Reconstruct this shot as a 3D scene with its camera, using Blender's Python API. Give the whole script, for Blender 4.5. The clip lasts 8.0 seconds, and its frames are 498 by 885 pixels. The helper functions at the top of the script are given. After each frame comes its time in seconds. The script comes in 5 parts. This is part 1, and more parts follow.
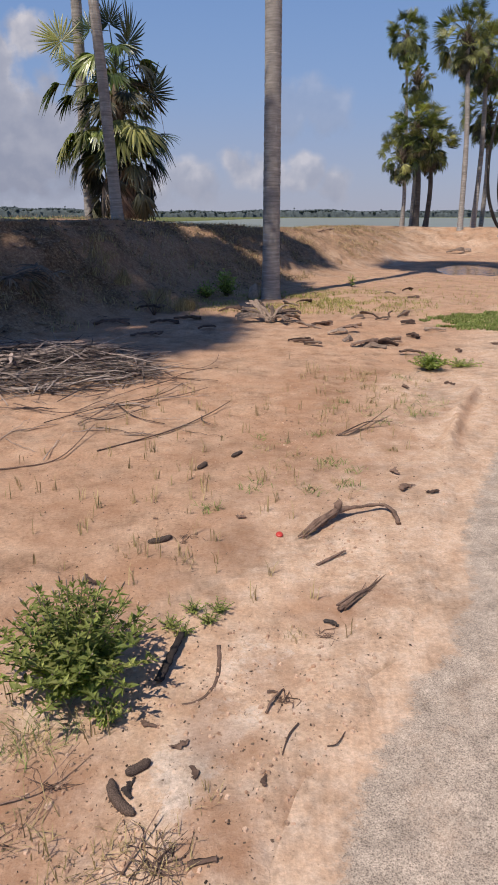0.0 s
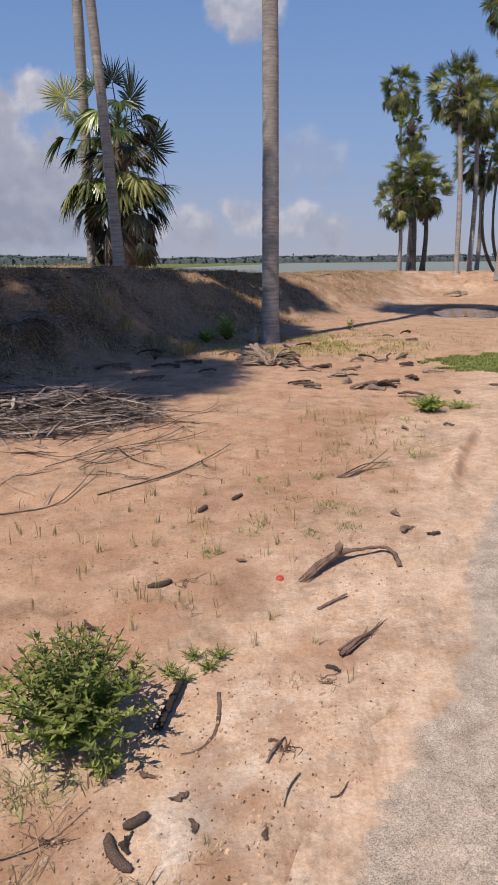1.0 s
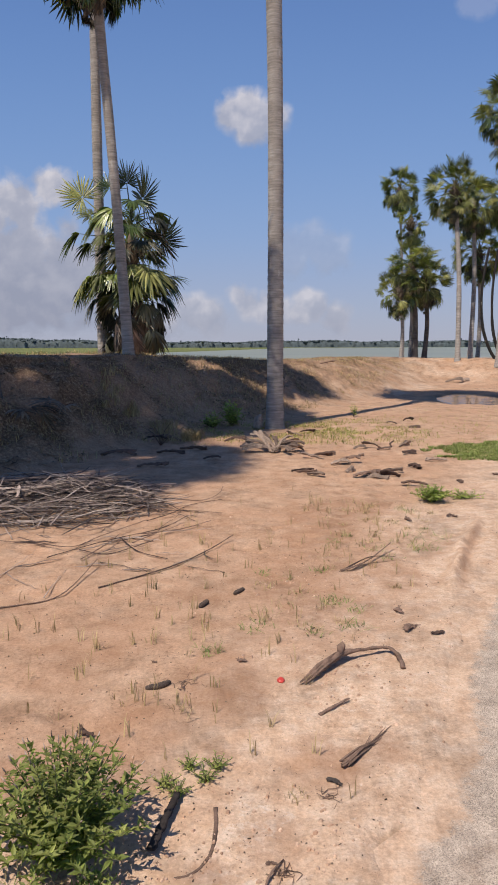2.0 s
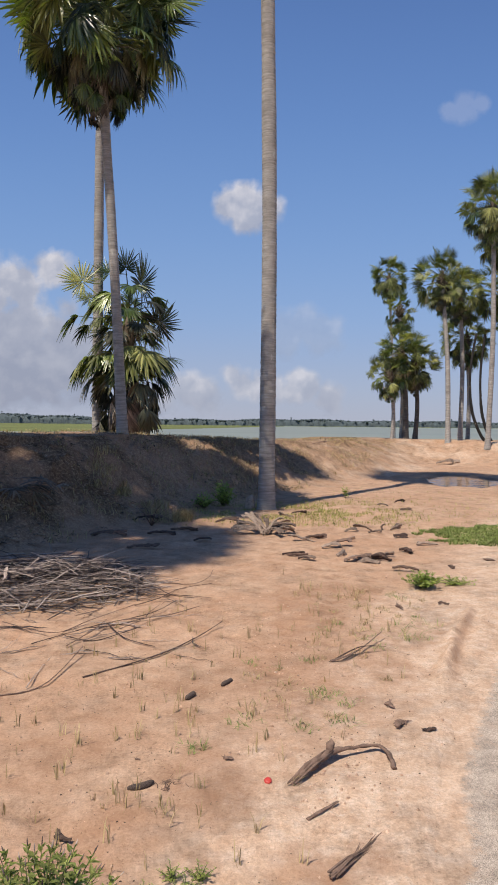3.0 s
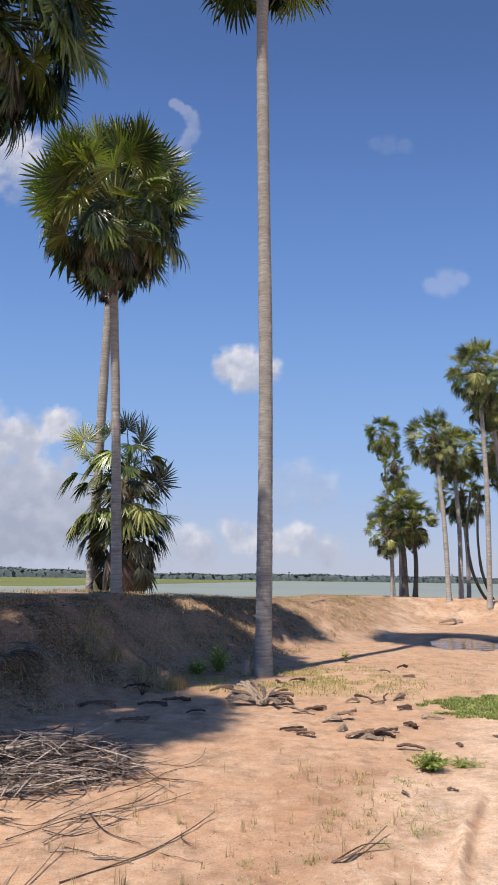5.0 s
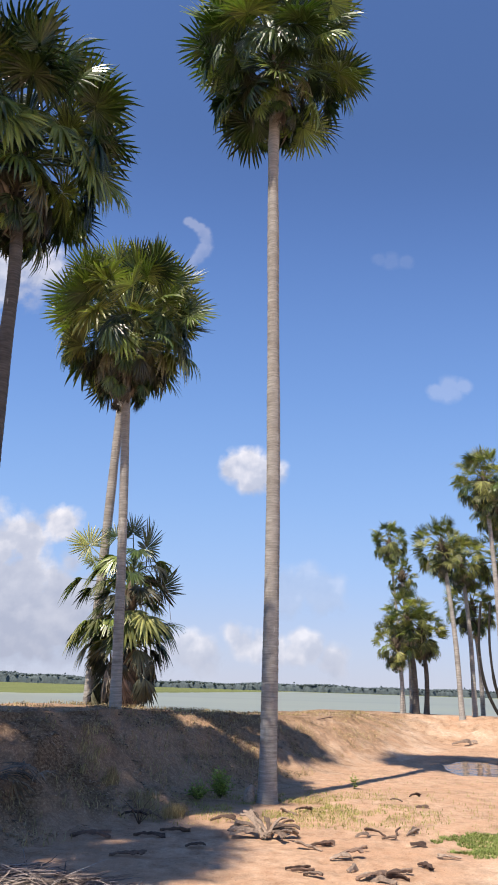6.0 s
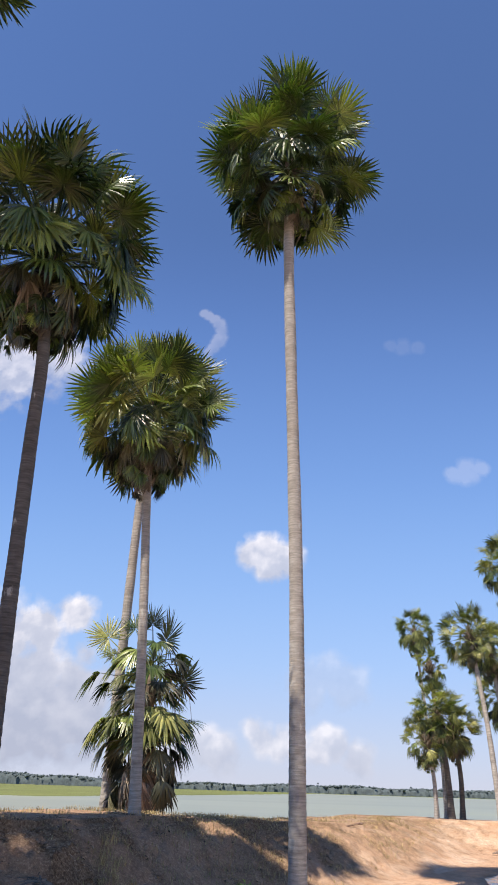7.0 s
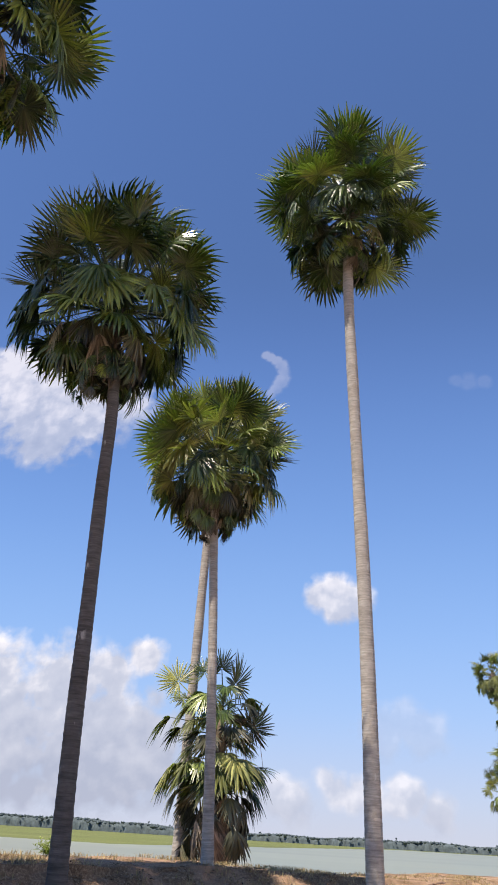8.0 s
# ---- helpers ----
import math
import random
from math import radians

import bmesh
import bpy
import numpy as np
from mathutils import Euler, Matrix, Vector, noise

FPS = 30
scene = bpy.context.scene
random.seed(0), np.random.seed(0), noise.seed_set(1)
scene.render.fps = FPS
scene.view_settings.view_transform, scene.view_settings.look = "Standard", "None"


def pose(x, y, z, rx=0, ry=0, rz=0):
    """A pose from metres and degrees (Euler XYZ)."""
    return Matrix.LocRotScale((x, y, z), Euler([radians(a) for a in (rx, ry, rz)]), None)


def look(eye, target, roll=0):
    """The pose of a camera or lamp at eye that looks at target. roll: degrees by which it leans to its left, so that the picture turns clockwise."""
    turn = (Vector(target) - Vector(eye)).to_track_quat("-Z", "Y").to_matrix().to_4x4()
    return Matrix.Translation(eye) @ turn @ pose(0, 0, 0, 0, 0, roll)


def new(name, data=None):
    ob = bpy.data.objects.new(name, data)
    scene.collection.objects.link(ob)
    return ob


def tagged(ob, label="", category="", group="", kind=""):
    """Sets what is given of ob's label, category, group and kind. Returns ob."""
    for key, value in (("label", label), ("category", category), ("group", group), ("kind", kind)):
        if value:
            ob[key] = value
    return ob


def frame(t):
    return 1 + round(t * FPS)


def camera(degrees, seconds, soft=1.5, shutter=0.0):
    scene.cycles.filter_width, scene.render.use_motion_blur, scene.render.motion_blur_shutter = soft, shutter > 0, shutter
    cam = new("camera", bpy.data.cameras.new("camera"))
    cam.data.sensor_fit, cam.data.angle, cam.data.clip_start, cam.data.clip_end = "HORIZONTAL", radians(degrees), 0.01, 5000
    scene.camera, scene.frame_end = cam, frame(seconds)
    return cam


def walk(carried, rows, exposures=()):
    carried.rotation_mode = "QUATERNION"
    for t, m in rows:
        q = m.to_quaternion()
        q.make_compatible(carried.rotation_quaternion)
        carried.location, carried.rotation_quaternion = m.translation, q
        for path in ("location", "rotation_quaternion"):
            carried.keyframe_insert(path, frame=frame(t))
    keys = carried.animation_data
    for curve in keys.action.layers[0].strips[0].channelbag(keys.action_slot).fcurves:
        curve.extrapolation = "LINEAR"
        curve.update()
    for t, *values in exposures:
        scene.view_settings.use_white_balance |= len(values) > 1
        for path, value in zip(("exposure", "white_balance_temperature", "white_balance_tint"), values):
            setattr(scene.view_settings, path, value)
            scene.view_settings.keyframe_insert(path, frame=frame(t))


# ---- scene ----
cam = camera(40.5, 8.0, soft=1.8)
PATH = [
    (0, (-0.084, 1.115, 1.444), (-0.071, 3.01, 0.806), 0.0),
    (0.5, (-0.08, 1.11, 1.448), (-0.083, 3.03, 0.888), -0.6),
    (1, (-0.074, 1.104, 1.452), (-0.065, 3.036, 0.933), -0.5),
    (1.5, (-0.066, 1.091, 1.495), (-0.075, 3.048, 1.082), -0.4),
    (3, (-0.044, 1.04, 1.601), (-0.028, 3.039, 1.545), 0.6),
    (3.5, (-0.046, 1.001, 1.639), (-0.031, 3.0, 1.681), 0.9),
    (4, (-0.039, 0.983, 1.666), (-0.016, 2.975, 1.847), 0.0),
    (4.2, (-0.015, 0.979, 1.673), (-0.004, 2.966, 1.897), -0.0),
    (5.3, (-0.046, 0.959, 1.74), (-0.027, 2.903, 2.211), 1.5),
    (5.5, (-0.054, 0.925, 1.763), (-0.044, 2.854, 2.292), 2.1),
    (6, (-0.066, 0.863, 1.825), (-0.073, 2.743, 2.507), 1.9),
    (6.5, (-0.12, 0.859, 1.871), (-0.154, 2.689, 2.676), 2.1),
    (7, (-0.156, 0.822, 1.856), (-0.218, 2.601, 2.768), 1.8),
    (7.5, (-0.119, 0.787, 1.852), (-0.29, 2.529, 2.82), 2.6),
    (8, (-0.151, 0.707, 1.837), (-0.403, 2.416, 2.846), 3.5),
]
EXPOSURES = [(0.0, -0.12, 6650, 14), (1.5, -0.06, 6700, 14), (3.5, 0.09, 6600, 11), (5.5, 0.42, 6700, 11), (6.5, 0.62, 6800, 12), (8.0, 0.60, 6800, 12)]
walk(cam, [(t, look(eye, target, roll)) for t, eye, target, roll in PATH], EXPOSURES)

# ---- world and sun ----
SUN_TO = Vector((-0.60, -0.80, 1.76)).normalized()
world = bpy.data.worlds.new("sky")
scene.world = world
world.use_nodes = True
wn = world.node_tree
sky = wn.nodes.new("ShaderNodeTexSky")
sky.sky_type = "NISHITA"
sky.sun_disc = False
sky.sun_elevation = math.asin(SUN_TO.z)
sky.sun_rotation = math.atan2(SUN_TO.x, SUN_TO.y)
sky.altitude, sky.air_density, sky.dust_density, sky.ozone_density = 0, 1.0, 0.0, 4.0
tint = wn.nodes.new("ShaderNodeMix")
tint.data_type, tint.blend_type = "RGBA", "MULTIPLY"
tint.inputs[0].default_value, tint.inputs[7].default_value = 1.0, (0.80, 0.92, 1.15, 1)
wn.links.new(sky.outputs[0], tint.inputs[6])
wn.nodes["Background"].inputs["Strength"].default_value = 0.097
wn.links.new(tint.outputs[2], wn.nodes["Background"].inputs["Color"])

sun_data = bpy.data.lights.new("sun", "SUN")
sun_data.energy, sun_data.angle, sun_data.color = 4.8, radians(0.53), (1.0, 0.93, 0.82)
sun = new("sun", sun_data)
sun.matrix_world = look(SUN_TO * 60, (0, 0, 0))


# ---- small tools ----
def smooth(a, b, x):
    t = np.clip((np.asarray(x, float) - a) / (b - a), 0, 1)
    return t * t * (3 - 2 * t)


def hash2(ix, iy, seed):
    h = np.sin(ix * 127.1 + iy * 311.7 + seed * 74.7) * 43758.5453
    return h - np.floor(h)


def vnoise(x, y, seed=0):
    """Smooth value noise from 0 to 1."""
    x, y = np.asarray(x, float), np.asarray(y, float)
    ix, iy = np.floor(x), np.floor(y)
    fx, fy = x - ix, y - iy
    fx, fy = fx * fx * (3 - 2 * fx), fy * fy * (3 - 2 * fy)
    a, b = hash2(ix, iy, seed), hash2(ix + 1, iy, seed)
    c, d = hash2(ix, iy + 1, seed), hash2(ix + 1, iy + 1, seed)
    return (a * (1 - fx) + b * fx) * (1 - fy) + (c * (1 - fx) + d * fx) * fy


def fbm(x, y, octaves=4, seed=0):
    total, gain, norm = 0.0, 1.0, 0.0
    for k in range(octaves):
        total = total + gain * vnoise(np.asarray(x) * 2 ** k + 17.3 * k, np.asarray(y) * 2 ** k - 9.1 * k, seed + k)
        norm += gain
        gain *= 0.5
    return total / norm


class Geo:
    """A growing list of vertices and faces."""

    def __init__(self):
        self.v, self.f = [], []

    def tube(self, pts, radii, seg=6, flat=1.0, cap=True, wobble=0.0, rng=None):
        pts = [Vector(p) for p in pts]
        base, n = len(self.v), len(pts)
        side = None
        for i, p in enumerate(pts):
            d = (pts[min(i + 1, n - 1)] - pts[max(i - 1, 0)]).normalized()
            if side is None:
                side = d.cross(Vector((0, 0, 1)) if abs(d.z) < 0.9 else Vector((1, 0, 0))).normalized()
            side = (side - d * side.dot(d)).normalized()
            up = side.cross(d)
            for k in range(seg):
                a = 2 * math.pi * k / seg
                r = radii[i] * (1 + (wobble * (rng.random() - 0.5) if wobble else 0))
                self.v.append(p + side * (math.cos(a) * r) + up * (math.sin(a) * r * flat))
        for i in range(n - 1):
            for k in range(seg):
                a, b = base + i * seg + k, base + i * seg + (k + 1) % seg
                self.f.append((a, b, b + seg, a + seg))
        if cap:
            self.f.append(tuple(base + k for k in reversed(range(seg))))
            self.f.append(tuple(base + (n - 1) * seg + k for k in range(seg)))
        return self

    def strip(self, pts, widths, across, fold=0.0):
        """A folded blade along pts: three columns, the middle one raised."""
        base = len(self.v)
        for p, w in zip(pts, widths):
            p, c = Vector(p), Vector(across)
            i = len(self.v) - base
            d = (Vector(pts[min(i // 3 + 1, len(pts) - 1)]) - Vector(pts[max(i // 3 - 1, 0)])).normalized()
            up = c.cross(d).normalized() * (-1)
            self.v += [p - c * w, p + up * (fold * w), p + c * w]
        for i in range(len(pts) - 1):
            a = base + 3 * i
            self.f += [(a, a + 1, a + 4, a + 3), (a + 1, a + 2, a + 5, a + 4)]
        return self

    def add(self, verts, faces):
        base = len(self.v)
        self.v += [Vector(p) for p in verts]
        self.f += [tuple(base + i for i in f) for f in faces]
        return self

    def mesh(self, name, material, soft=True):
        me = bpy.data.meshes.new(name)
        me.from_pydata([tuple(p) for p in self.v], [], self.f)
        me.materials.append(material)
        if soft:
            me.shade_smooth()
        me.update()
        return me


def curve(points, n):
    """A smooth line through the points."""
    pts, out, m = [Vector(p) for p in points], [], len(points) - 1
    for k in range(n + 1):
        u = k / n * m
        i = min(int(u), m - 1)
        t = u - i
        p0, p1, p2, p3 = pts[max(i - 1, 0)], pts[i], pts[i + 1], pts[min(i + 2, m)]
        out.append(0.5 * (2 * p1 + (p2 - p0) * t + (2 * p0 - 5 * p1 + 4 * p2 - p3) * t * t + (3 * p1 - p0 - 3 * p2 + p3) * t ** 3))
    return out


def empty(name, m, label, category, group="", kind=""):
    ob = new(name)
    ob.empty_display_size = 0.1
    ob.matrix_world = m
    return tagged(ob, label, category, group, kind)


def part(name, mesh, parent, m=None, label=""):
    ob = new(name, mesh)
    ob.parent = parent
    if m is not None:
        ob.matrix_basis = m
    return tagged(ob, label)


def thing(name, mesh, m, label, category, group="", kind=""):
    ob = new(name, mesh)
    ob.matrix_world = m
    return tagged(ob, label, category, group, kind)


# ---- materials ----
class Mat:
    """A small hand for building node materials."""

    def __init__(self, name, rough=0.8, spec=0.3):
        self.m = bpy.data.materials.new(name)
        self.m.use_nodes = True
        self.t = self.m.node_tree
        self.b = self.t.nodes["Principled BSDF"]
        self.b.inputs["Roughness"].default_value = rough
        self.b.inputs["Specular IOR Level"].default_value = spec
        self.coord = self.t.nodes.new("ShaderNodeTexCoord").outputs["Object"]

    def node(self, kind):
        return self.t.nodes.new(kind)

    def link(self, a, b):
        self.t.links.new(a, b)

    def mapping(self, scale=(1, 1, 1), source=None):
        n = self.node("ShaderNodeMapping")
        n.inputs["Scale"].default_value = scale
        self.link(source or self.coord, n.inputs["Vector"])
        return n.outputs[0]

    def noise(self, scale, detail=4, rough=0.6, vec=None):
        n = self.node("ShaderNodeTexNoise")
        n.inputs["Scale"].default_value, n.inputs["Detail"].default_value, n.inputs["Roughness"].default_value = scale, detail, rough
        self.link(vec or self.coord, n.inputs["Vector"])
        return n.outputs["Fac"]

    def voronoi(self, scale, out="Distance", vec=None, feature="F1"):
        n = self.node("ShaderNodeTexVoronoi")
        n.feature = feature
        n.inputs["Scale"].default_value = scale
        self.link(vec or self.coord, n.inputs["Vector"])
        return n.outputs[out]

    def ramp(self, fac, stops, blend="LINEAR"):
        n = self.node("ShaderNodeValToRGB")
        n.color_ramp.interpolation = blend
        e = n.color_ramp.elements
        while len(e) < len(stops):
            e.new(0.5)
        for k, (p, c) in enumerate(stops):
            e[k].position = p
            e[k].color = (*c, 1) if isinstance(c, tuple) else (c, c, c, 1)
        self.link(fac, n.inputs["Fac"])
        return n.outputs["Color"]

    def mix(self, fac, a, b, blend="MIX"):
        n = self.node("ShaderNodeMix")
        n.data_type, n.blend_type = "RGBA", blend
        for v, s in ((fac, n.inputs[0]), (a, n.inputs[6]), (b, n.inputs[7])):
            if isinstance(v, (int, float)):
                s.default_value = v if s.type == "VALUE" else (v, v, v, 1)
            elif isinstance(v, tuple):
                s.default_value = (*v, 1)
            else:
                self.link(v, s)
        return n.outputs[2]

    def math(self, op, a, b=0.0):
        n = self.node("ShaderNodeMath")
        n.operation = op
        for v, s in ((a, n.inputs[0]), (b, n.inputs[1])):
            if isinstance(v, (int, float)):
                s.default_value = v
            else:
                self.link(v, s)
        return n.outputs[0]

    def attr(self, name):
        n = self.node("ShaderNodeAttribute")
        n.attribute_name = name
        return n

    def random(self):
        return self.node("ShaderNodeObjectInfo").outputs["Random"]

    def island(self):
        return self.node("ShaderNodeNewGeometry").outputs["Random Per Island"]

    def colour(self, c):
        self.link(c, self.b.inputs["Base Color"])
        return self

    def bump(self, height, strength=0.5, distance=0.02):
        n = self.node("ShaderNodeBump")
        n.inputs["Strength"].default_value, n.inputs["Distance"].default_value = strength, distance
        self.link(height, n.inputs["Height"])
        self.link(n.outputs[0], self.b.inputs["Normal"])
        return self

    def rough(self, r):
        self.link(r, self.b.inputs["Roughness"])
        return self


def sand_colour(k):
    big, mid = k.noise(0.55, 5), k.noise(5.0, 6, 0.65)
    sand = k.ramp(mid, [(0.30, (0.375, 0.22, 0.133)), (0.5, (0.495, 0.318, 0.205)), (0.72, (0.595, 0.413, 0.284))])
    return k.mix(k.ramp(big, [(0.42, 0.0), (0.66, 0.55)]), sand, (0.445, 0.254, 0.15))


def pale_sand(k):
    return k.ramp(k.noise(9.0, 6, 0.7), [(0.32, (0.50, 0.33, 0.215)), (0.5, (0.65, 0.475, 0.34)), (0.66, (0.76, 0.61, 0.48))])


def sand_grain(k, col):
    """Blotches, crumbly patches, grains and dark specks on top of a sand colour."""
    blot = k.ramp(k.noise(2.2, 7, 0.72), [(0.36, 0.62), (0.5, 0.98), (0.68, 1.1)])
    col = k.mix(0.8, col, blot, "MULTIPLY")
    crumb = k.ramp(k.noise(30.0, 6, 0.75), [(0.34, 0.58), (0.46, 0.98), (0.66, 1.12)])
    col = k.mix(k.ramp(k.noise(1.6, 5, 0.7), [(0.40, 0.12), (0.60, 0.85)]), col, k.mix(1.0, col, crumb, "MULTIPLY"))
    col = k.mix(1.0, col, k.ramp(k.noise(70.0, 4, 0.7), [(0.3, 0.74), (0.7, 1.14)]), "MULTIPLY")
    specks = k.ramp(k.voronoi(38.0, "Distance"), [(0.06, 0.40), (0.14, 1.0)])
    return k.mix(0.5, col, specks, "MULTIPLY")


def ground_material():
    k = Mat("sandy_soil", 0.95, 0.15)
    a = k.attr("cover")
    sep = k.node("ShaderNodeSeparateColor")
    k.link(a.outputs["Color"], sep.inputs[0])
    dry, green, pale = sep.outputs[0], sep.outputs[1], sep.outputs[2]
    wet = a.outputs["Alpha"]
    sand = sand_colour(k)
    fine = k.noise(70.0, 4, 0.7)
    col = k.mix(pale, sand, pale_sand(k))
    chalk = k.ramp(k.noise(14.0, 6, 0.7), [(0.35, (0.53, 0.40, 0.30)), (0.62, (0.75, 0.63, 0.52))])
    broken = k.math("ADD", pale, k.math("MULTIPLY", k.math("SUBTRACT", k.noise(20.0, 8, 0.78), 0.5), 1.8))
    col = k.mix(k.ramp(broken, [(0.78, 0.0), (0.95, 0.75)]), col, chalk)
    # dry straw and litter, darkened further to deepen the shade on the bank
    straw = k.ramp(k.noise(26.0, 5, 0.75), [(0.30, (0.05, 0.030, 0.017)), (0.5, (0.20, 0.120, 0.066)), (0.70, (0.50, 0.36, 0.22))])
    col = k.mix(dry, col, straw)
    turf = k.ramp(k.noise(0.03, 6, 0.7, k.mapping((0.5, 1, 1))), [(0.35, (0.12, 0.135, 0.045)), (0.55, (0.17, 0.19, 0.06)), (0.75, (0.25, 0.235, 0.11))])
    col = k.mix(green, col, turf)
    col = sand_grain(k, col)
    stain_shade = k.math("MULTIPLY", k.attr("stain_shade").outputs["Fac"], k.ramp(k.noise(7.0, 6, 0.7), [(0.3, 0.35), (0.62, 1.0)]))
    col = k.mix(stain_shade, col, (0.30, 0.155, 0.085))
    col = k.mix(wet, col, (0.13, 0.085, 0.055))
    k.colour(col)
    k.rough(k.math("SUBTRACT", 0.97, k.math("MULTIPLY", wet, 0.5)))
    h = k.math("ADD", k.math("MULTIPLY", k.noise(22.0, 6, 0.7), 1.0), k.math("MULTIPLY", fine, 0.35))
    k.bump(h, 0.48, 0.024)
    return k.m


def asphalt_material():
    k = Mat("worn_chip_asphalt", 0.95, 0.12)
    dist = k.voronoi(170.0, "Distance")
    grains = k.noise(250.0, 4, 0.6)
    col = k.ramp(grains, [(0.36, (0.19, 0.152, 0.122)), (0.45, (0.38, 0.308, 0.245)), (0.54, (0.50, 0.41, 0.325)), (0.66, (0.60, 0.49, 0.385))])
    chips = k.ramp(k.voronoi(210.0, "Color"), [(0.2, 0.72), (0.7, 1.1)])
    col = k.mix(0.6, col, chips, "MULTIPLY")
    patch = k.ramp(k.noise(9.0, 7, 0.75), [(0.36, 0.68), (0.62, 1.12)])
    col = k.mix(1.0, col, patch, "MULTIPLY")
    dust = k.ramp(k.noise(6.0, 8, 0.8), [(0.5, 0.0), (0.74, 0.55)])
    near = k.ramp(k.math("ADD", k.attr("edge").outputs["Fac"], k.math("MULTIPLY", k.math("SUBTRACT", k.noise(16.0, 9, 0.85), 0.5), 1.5)), [(0.40, 0.0), (0.62, 1.0)])
    dust = k.math("MAXIMUM", dust, near)
    film = sand_grain(k, k.mix(0.62, sand_colour(k), pale_sand(k)))
    col = k.mix(dust, col, film)
    k.colour(col)
    k.bump(k.math("ADD", k.math("SUBTRACT", 1.0, dist), grains), 0.25, 0.004)
    return k.m


def trunk_material(name, dark, light):
    k = Mat(name, 0.9, 0.2)
    bands = k.noise(1.0, 5, 0.7, k.mapping((3, 3, 34)))
    blot = k.noise(2.4, 5, 0.65)
    col = k.ramp(bands, [(0.28, dark), (0.5, tuple((a + b) / 2 for a, b in zip(dark, light))), (0.72, light)])
    col = k.mix(k.ramp(blot, [(0.45, 0.0), (0.7, 0.5)]), col, tuple(0.6 * c for c in dark))
    lichen = k.ramp(k.noise(6.0, 4, 0.6, k.mapping((1, 1, 0.5))), [(0.66, 0.0), (0.72, 0.55)])
    col = k.mix(lichen, col, (0.52, 0.49, 0.43))
    k.colour(col)
    k.bump(k.math("ADD", bands, k.math("MULTIPLY", k.noise(40.0, 4, 0.7), 0.5)), 0.7, 0.015)
    return k.m


def leaf_material(name, low, mid, high, rough=0.42, spec=0.5, glow=0.35):
    """A leaf that lets some light through; hue varies from leaf to leaf."""
    k = Mat(name, rough, spec)
    hue = k.ramp(k.random(), [(0.0, low), (0.55, mid), (1.0, high)])
    vein = k.mix(1.0, k.ramp(k.noise(5.0, 4, 0.6), [(0.3, 0.75), (0.7, 1.2)]), k.ramp(k.island(), [(0.0, 0.6), (0.6, 1.0), (1.0, 1.5)]), "MULTIPLY")
    col = k.mix(1.0, hue, vein, "MULTIPLY")
    k.colour(col)
    tr = k.node("ShaderNodeBsdfTranslucent")
    k.link(k.mix(1.0, col, (1.15, 1.75, 0.5), "MULTIPLY"), tr.inputs["Color"])
    ms = k.node("ShaderNodeMixShader")
    ms.inputs[0].default_value = glow
    k.link(k.b.outputs[0], ms.inputs[1])
    k.link(tr.outputs[0], ms.inputs[2])
    k.link(ms.outputs[0], k.t.nodes["Material Output"].inputs["Surface"])
    return k.m


def plain_fibre(name, low, high, rough=0.85, scale=(12, 12, 12), by_island=False, half=0.5):
    k = Mat(name, rough, 0.25)
    tone = k.ramp(k.island() if by_island else k.random(), [(0.0, low), (0.5, tuple(a + (b - a) * half for a, b in zip(low, high))), (1.0, high)])
    streak = k.ramp(k.noise(1.0, 5, 0.75, k.mapping(scale)), [(0.3, 0.45), (0.5, 0.95), (0.7, 1.4)])
    k.colour(k.mix(1.0, tone, streak, "MULTIPLY"))
    k.bump(k.noise(1.0, 4, 0.7, k.mapping(tuple(2 * s for s in scale))), 0.6, 0.006)
    return k.m


def water_material(name, tint, rough, ripple, scale, spec):
    k = Mat(name, rough, spec)
    k.colour(k.ramp(k.noise(0.012, 6, 0.65, k.mapping((0.25, 1, 1))), [(0.35, tuple(0.75 * c for c in tint)), (0.55, tint), (0.68, (tint[0] * 1.15, tint[1] * 1.1, tint[2] * 0.8))]))
    k.b.inputs["IOR"].default_value = 1.33
    k.bump(k.noise(scale, 4, 0.6), ripple, 0.02)
    return k.m


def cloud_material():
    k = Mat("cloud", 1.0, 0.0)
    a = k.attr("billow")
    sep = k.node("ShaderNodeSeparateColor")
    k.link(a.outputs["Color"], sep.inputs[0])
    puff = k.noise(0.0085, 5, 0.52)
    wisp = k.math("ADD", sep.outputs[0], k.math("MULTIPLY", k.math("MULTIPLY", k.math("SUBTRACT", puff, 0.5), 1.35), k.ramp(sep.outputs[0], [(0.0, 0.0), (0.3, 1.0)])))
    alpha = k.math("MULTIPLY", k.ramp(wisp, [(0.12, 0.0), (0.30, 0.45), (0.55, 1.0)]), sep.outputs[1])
    # sunlit tops and greyer undersides are painted into the glow's colour
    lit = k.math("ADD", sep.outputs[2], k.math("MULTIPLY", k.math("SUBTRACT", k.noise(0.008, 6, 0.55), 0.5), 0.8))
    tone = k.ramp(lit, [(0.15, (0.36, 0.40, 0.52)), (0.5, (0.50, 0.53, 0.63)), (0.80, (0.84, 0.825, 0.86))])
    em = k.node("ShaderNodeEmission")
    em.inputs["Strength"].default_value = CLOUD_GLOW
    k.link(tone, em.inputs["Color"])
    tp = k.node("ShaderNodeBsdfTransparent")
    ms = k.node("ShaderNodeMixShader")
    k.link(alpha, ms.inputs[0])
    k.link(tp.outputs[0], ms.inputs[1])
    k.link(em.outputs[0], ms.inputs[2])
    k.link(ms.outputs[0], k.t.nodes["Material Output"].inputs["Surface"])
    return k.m


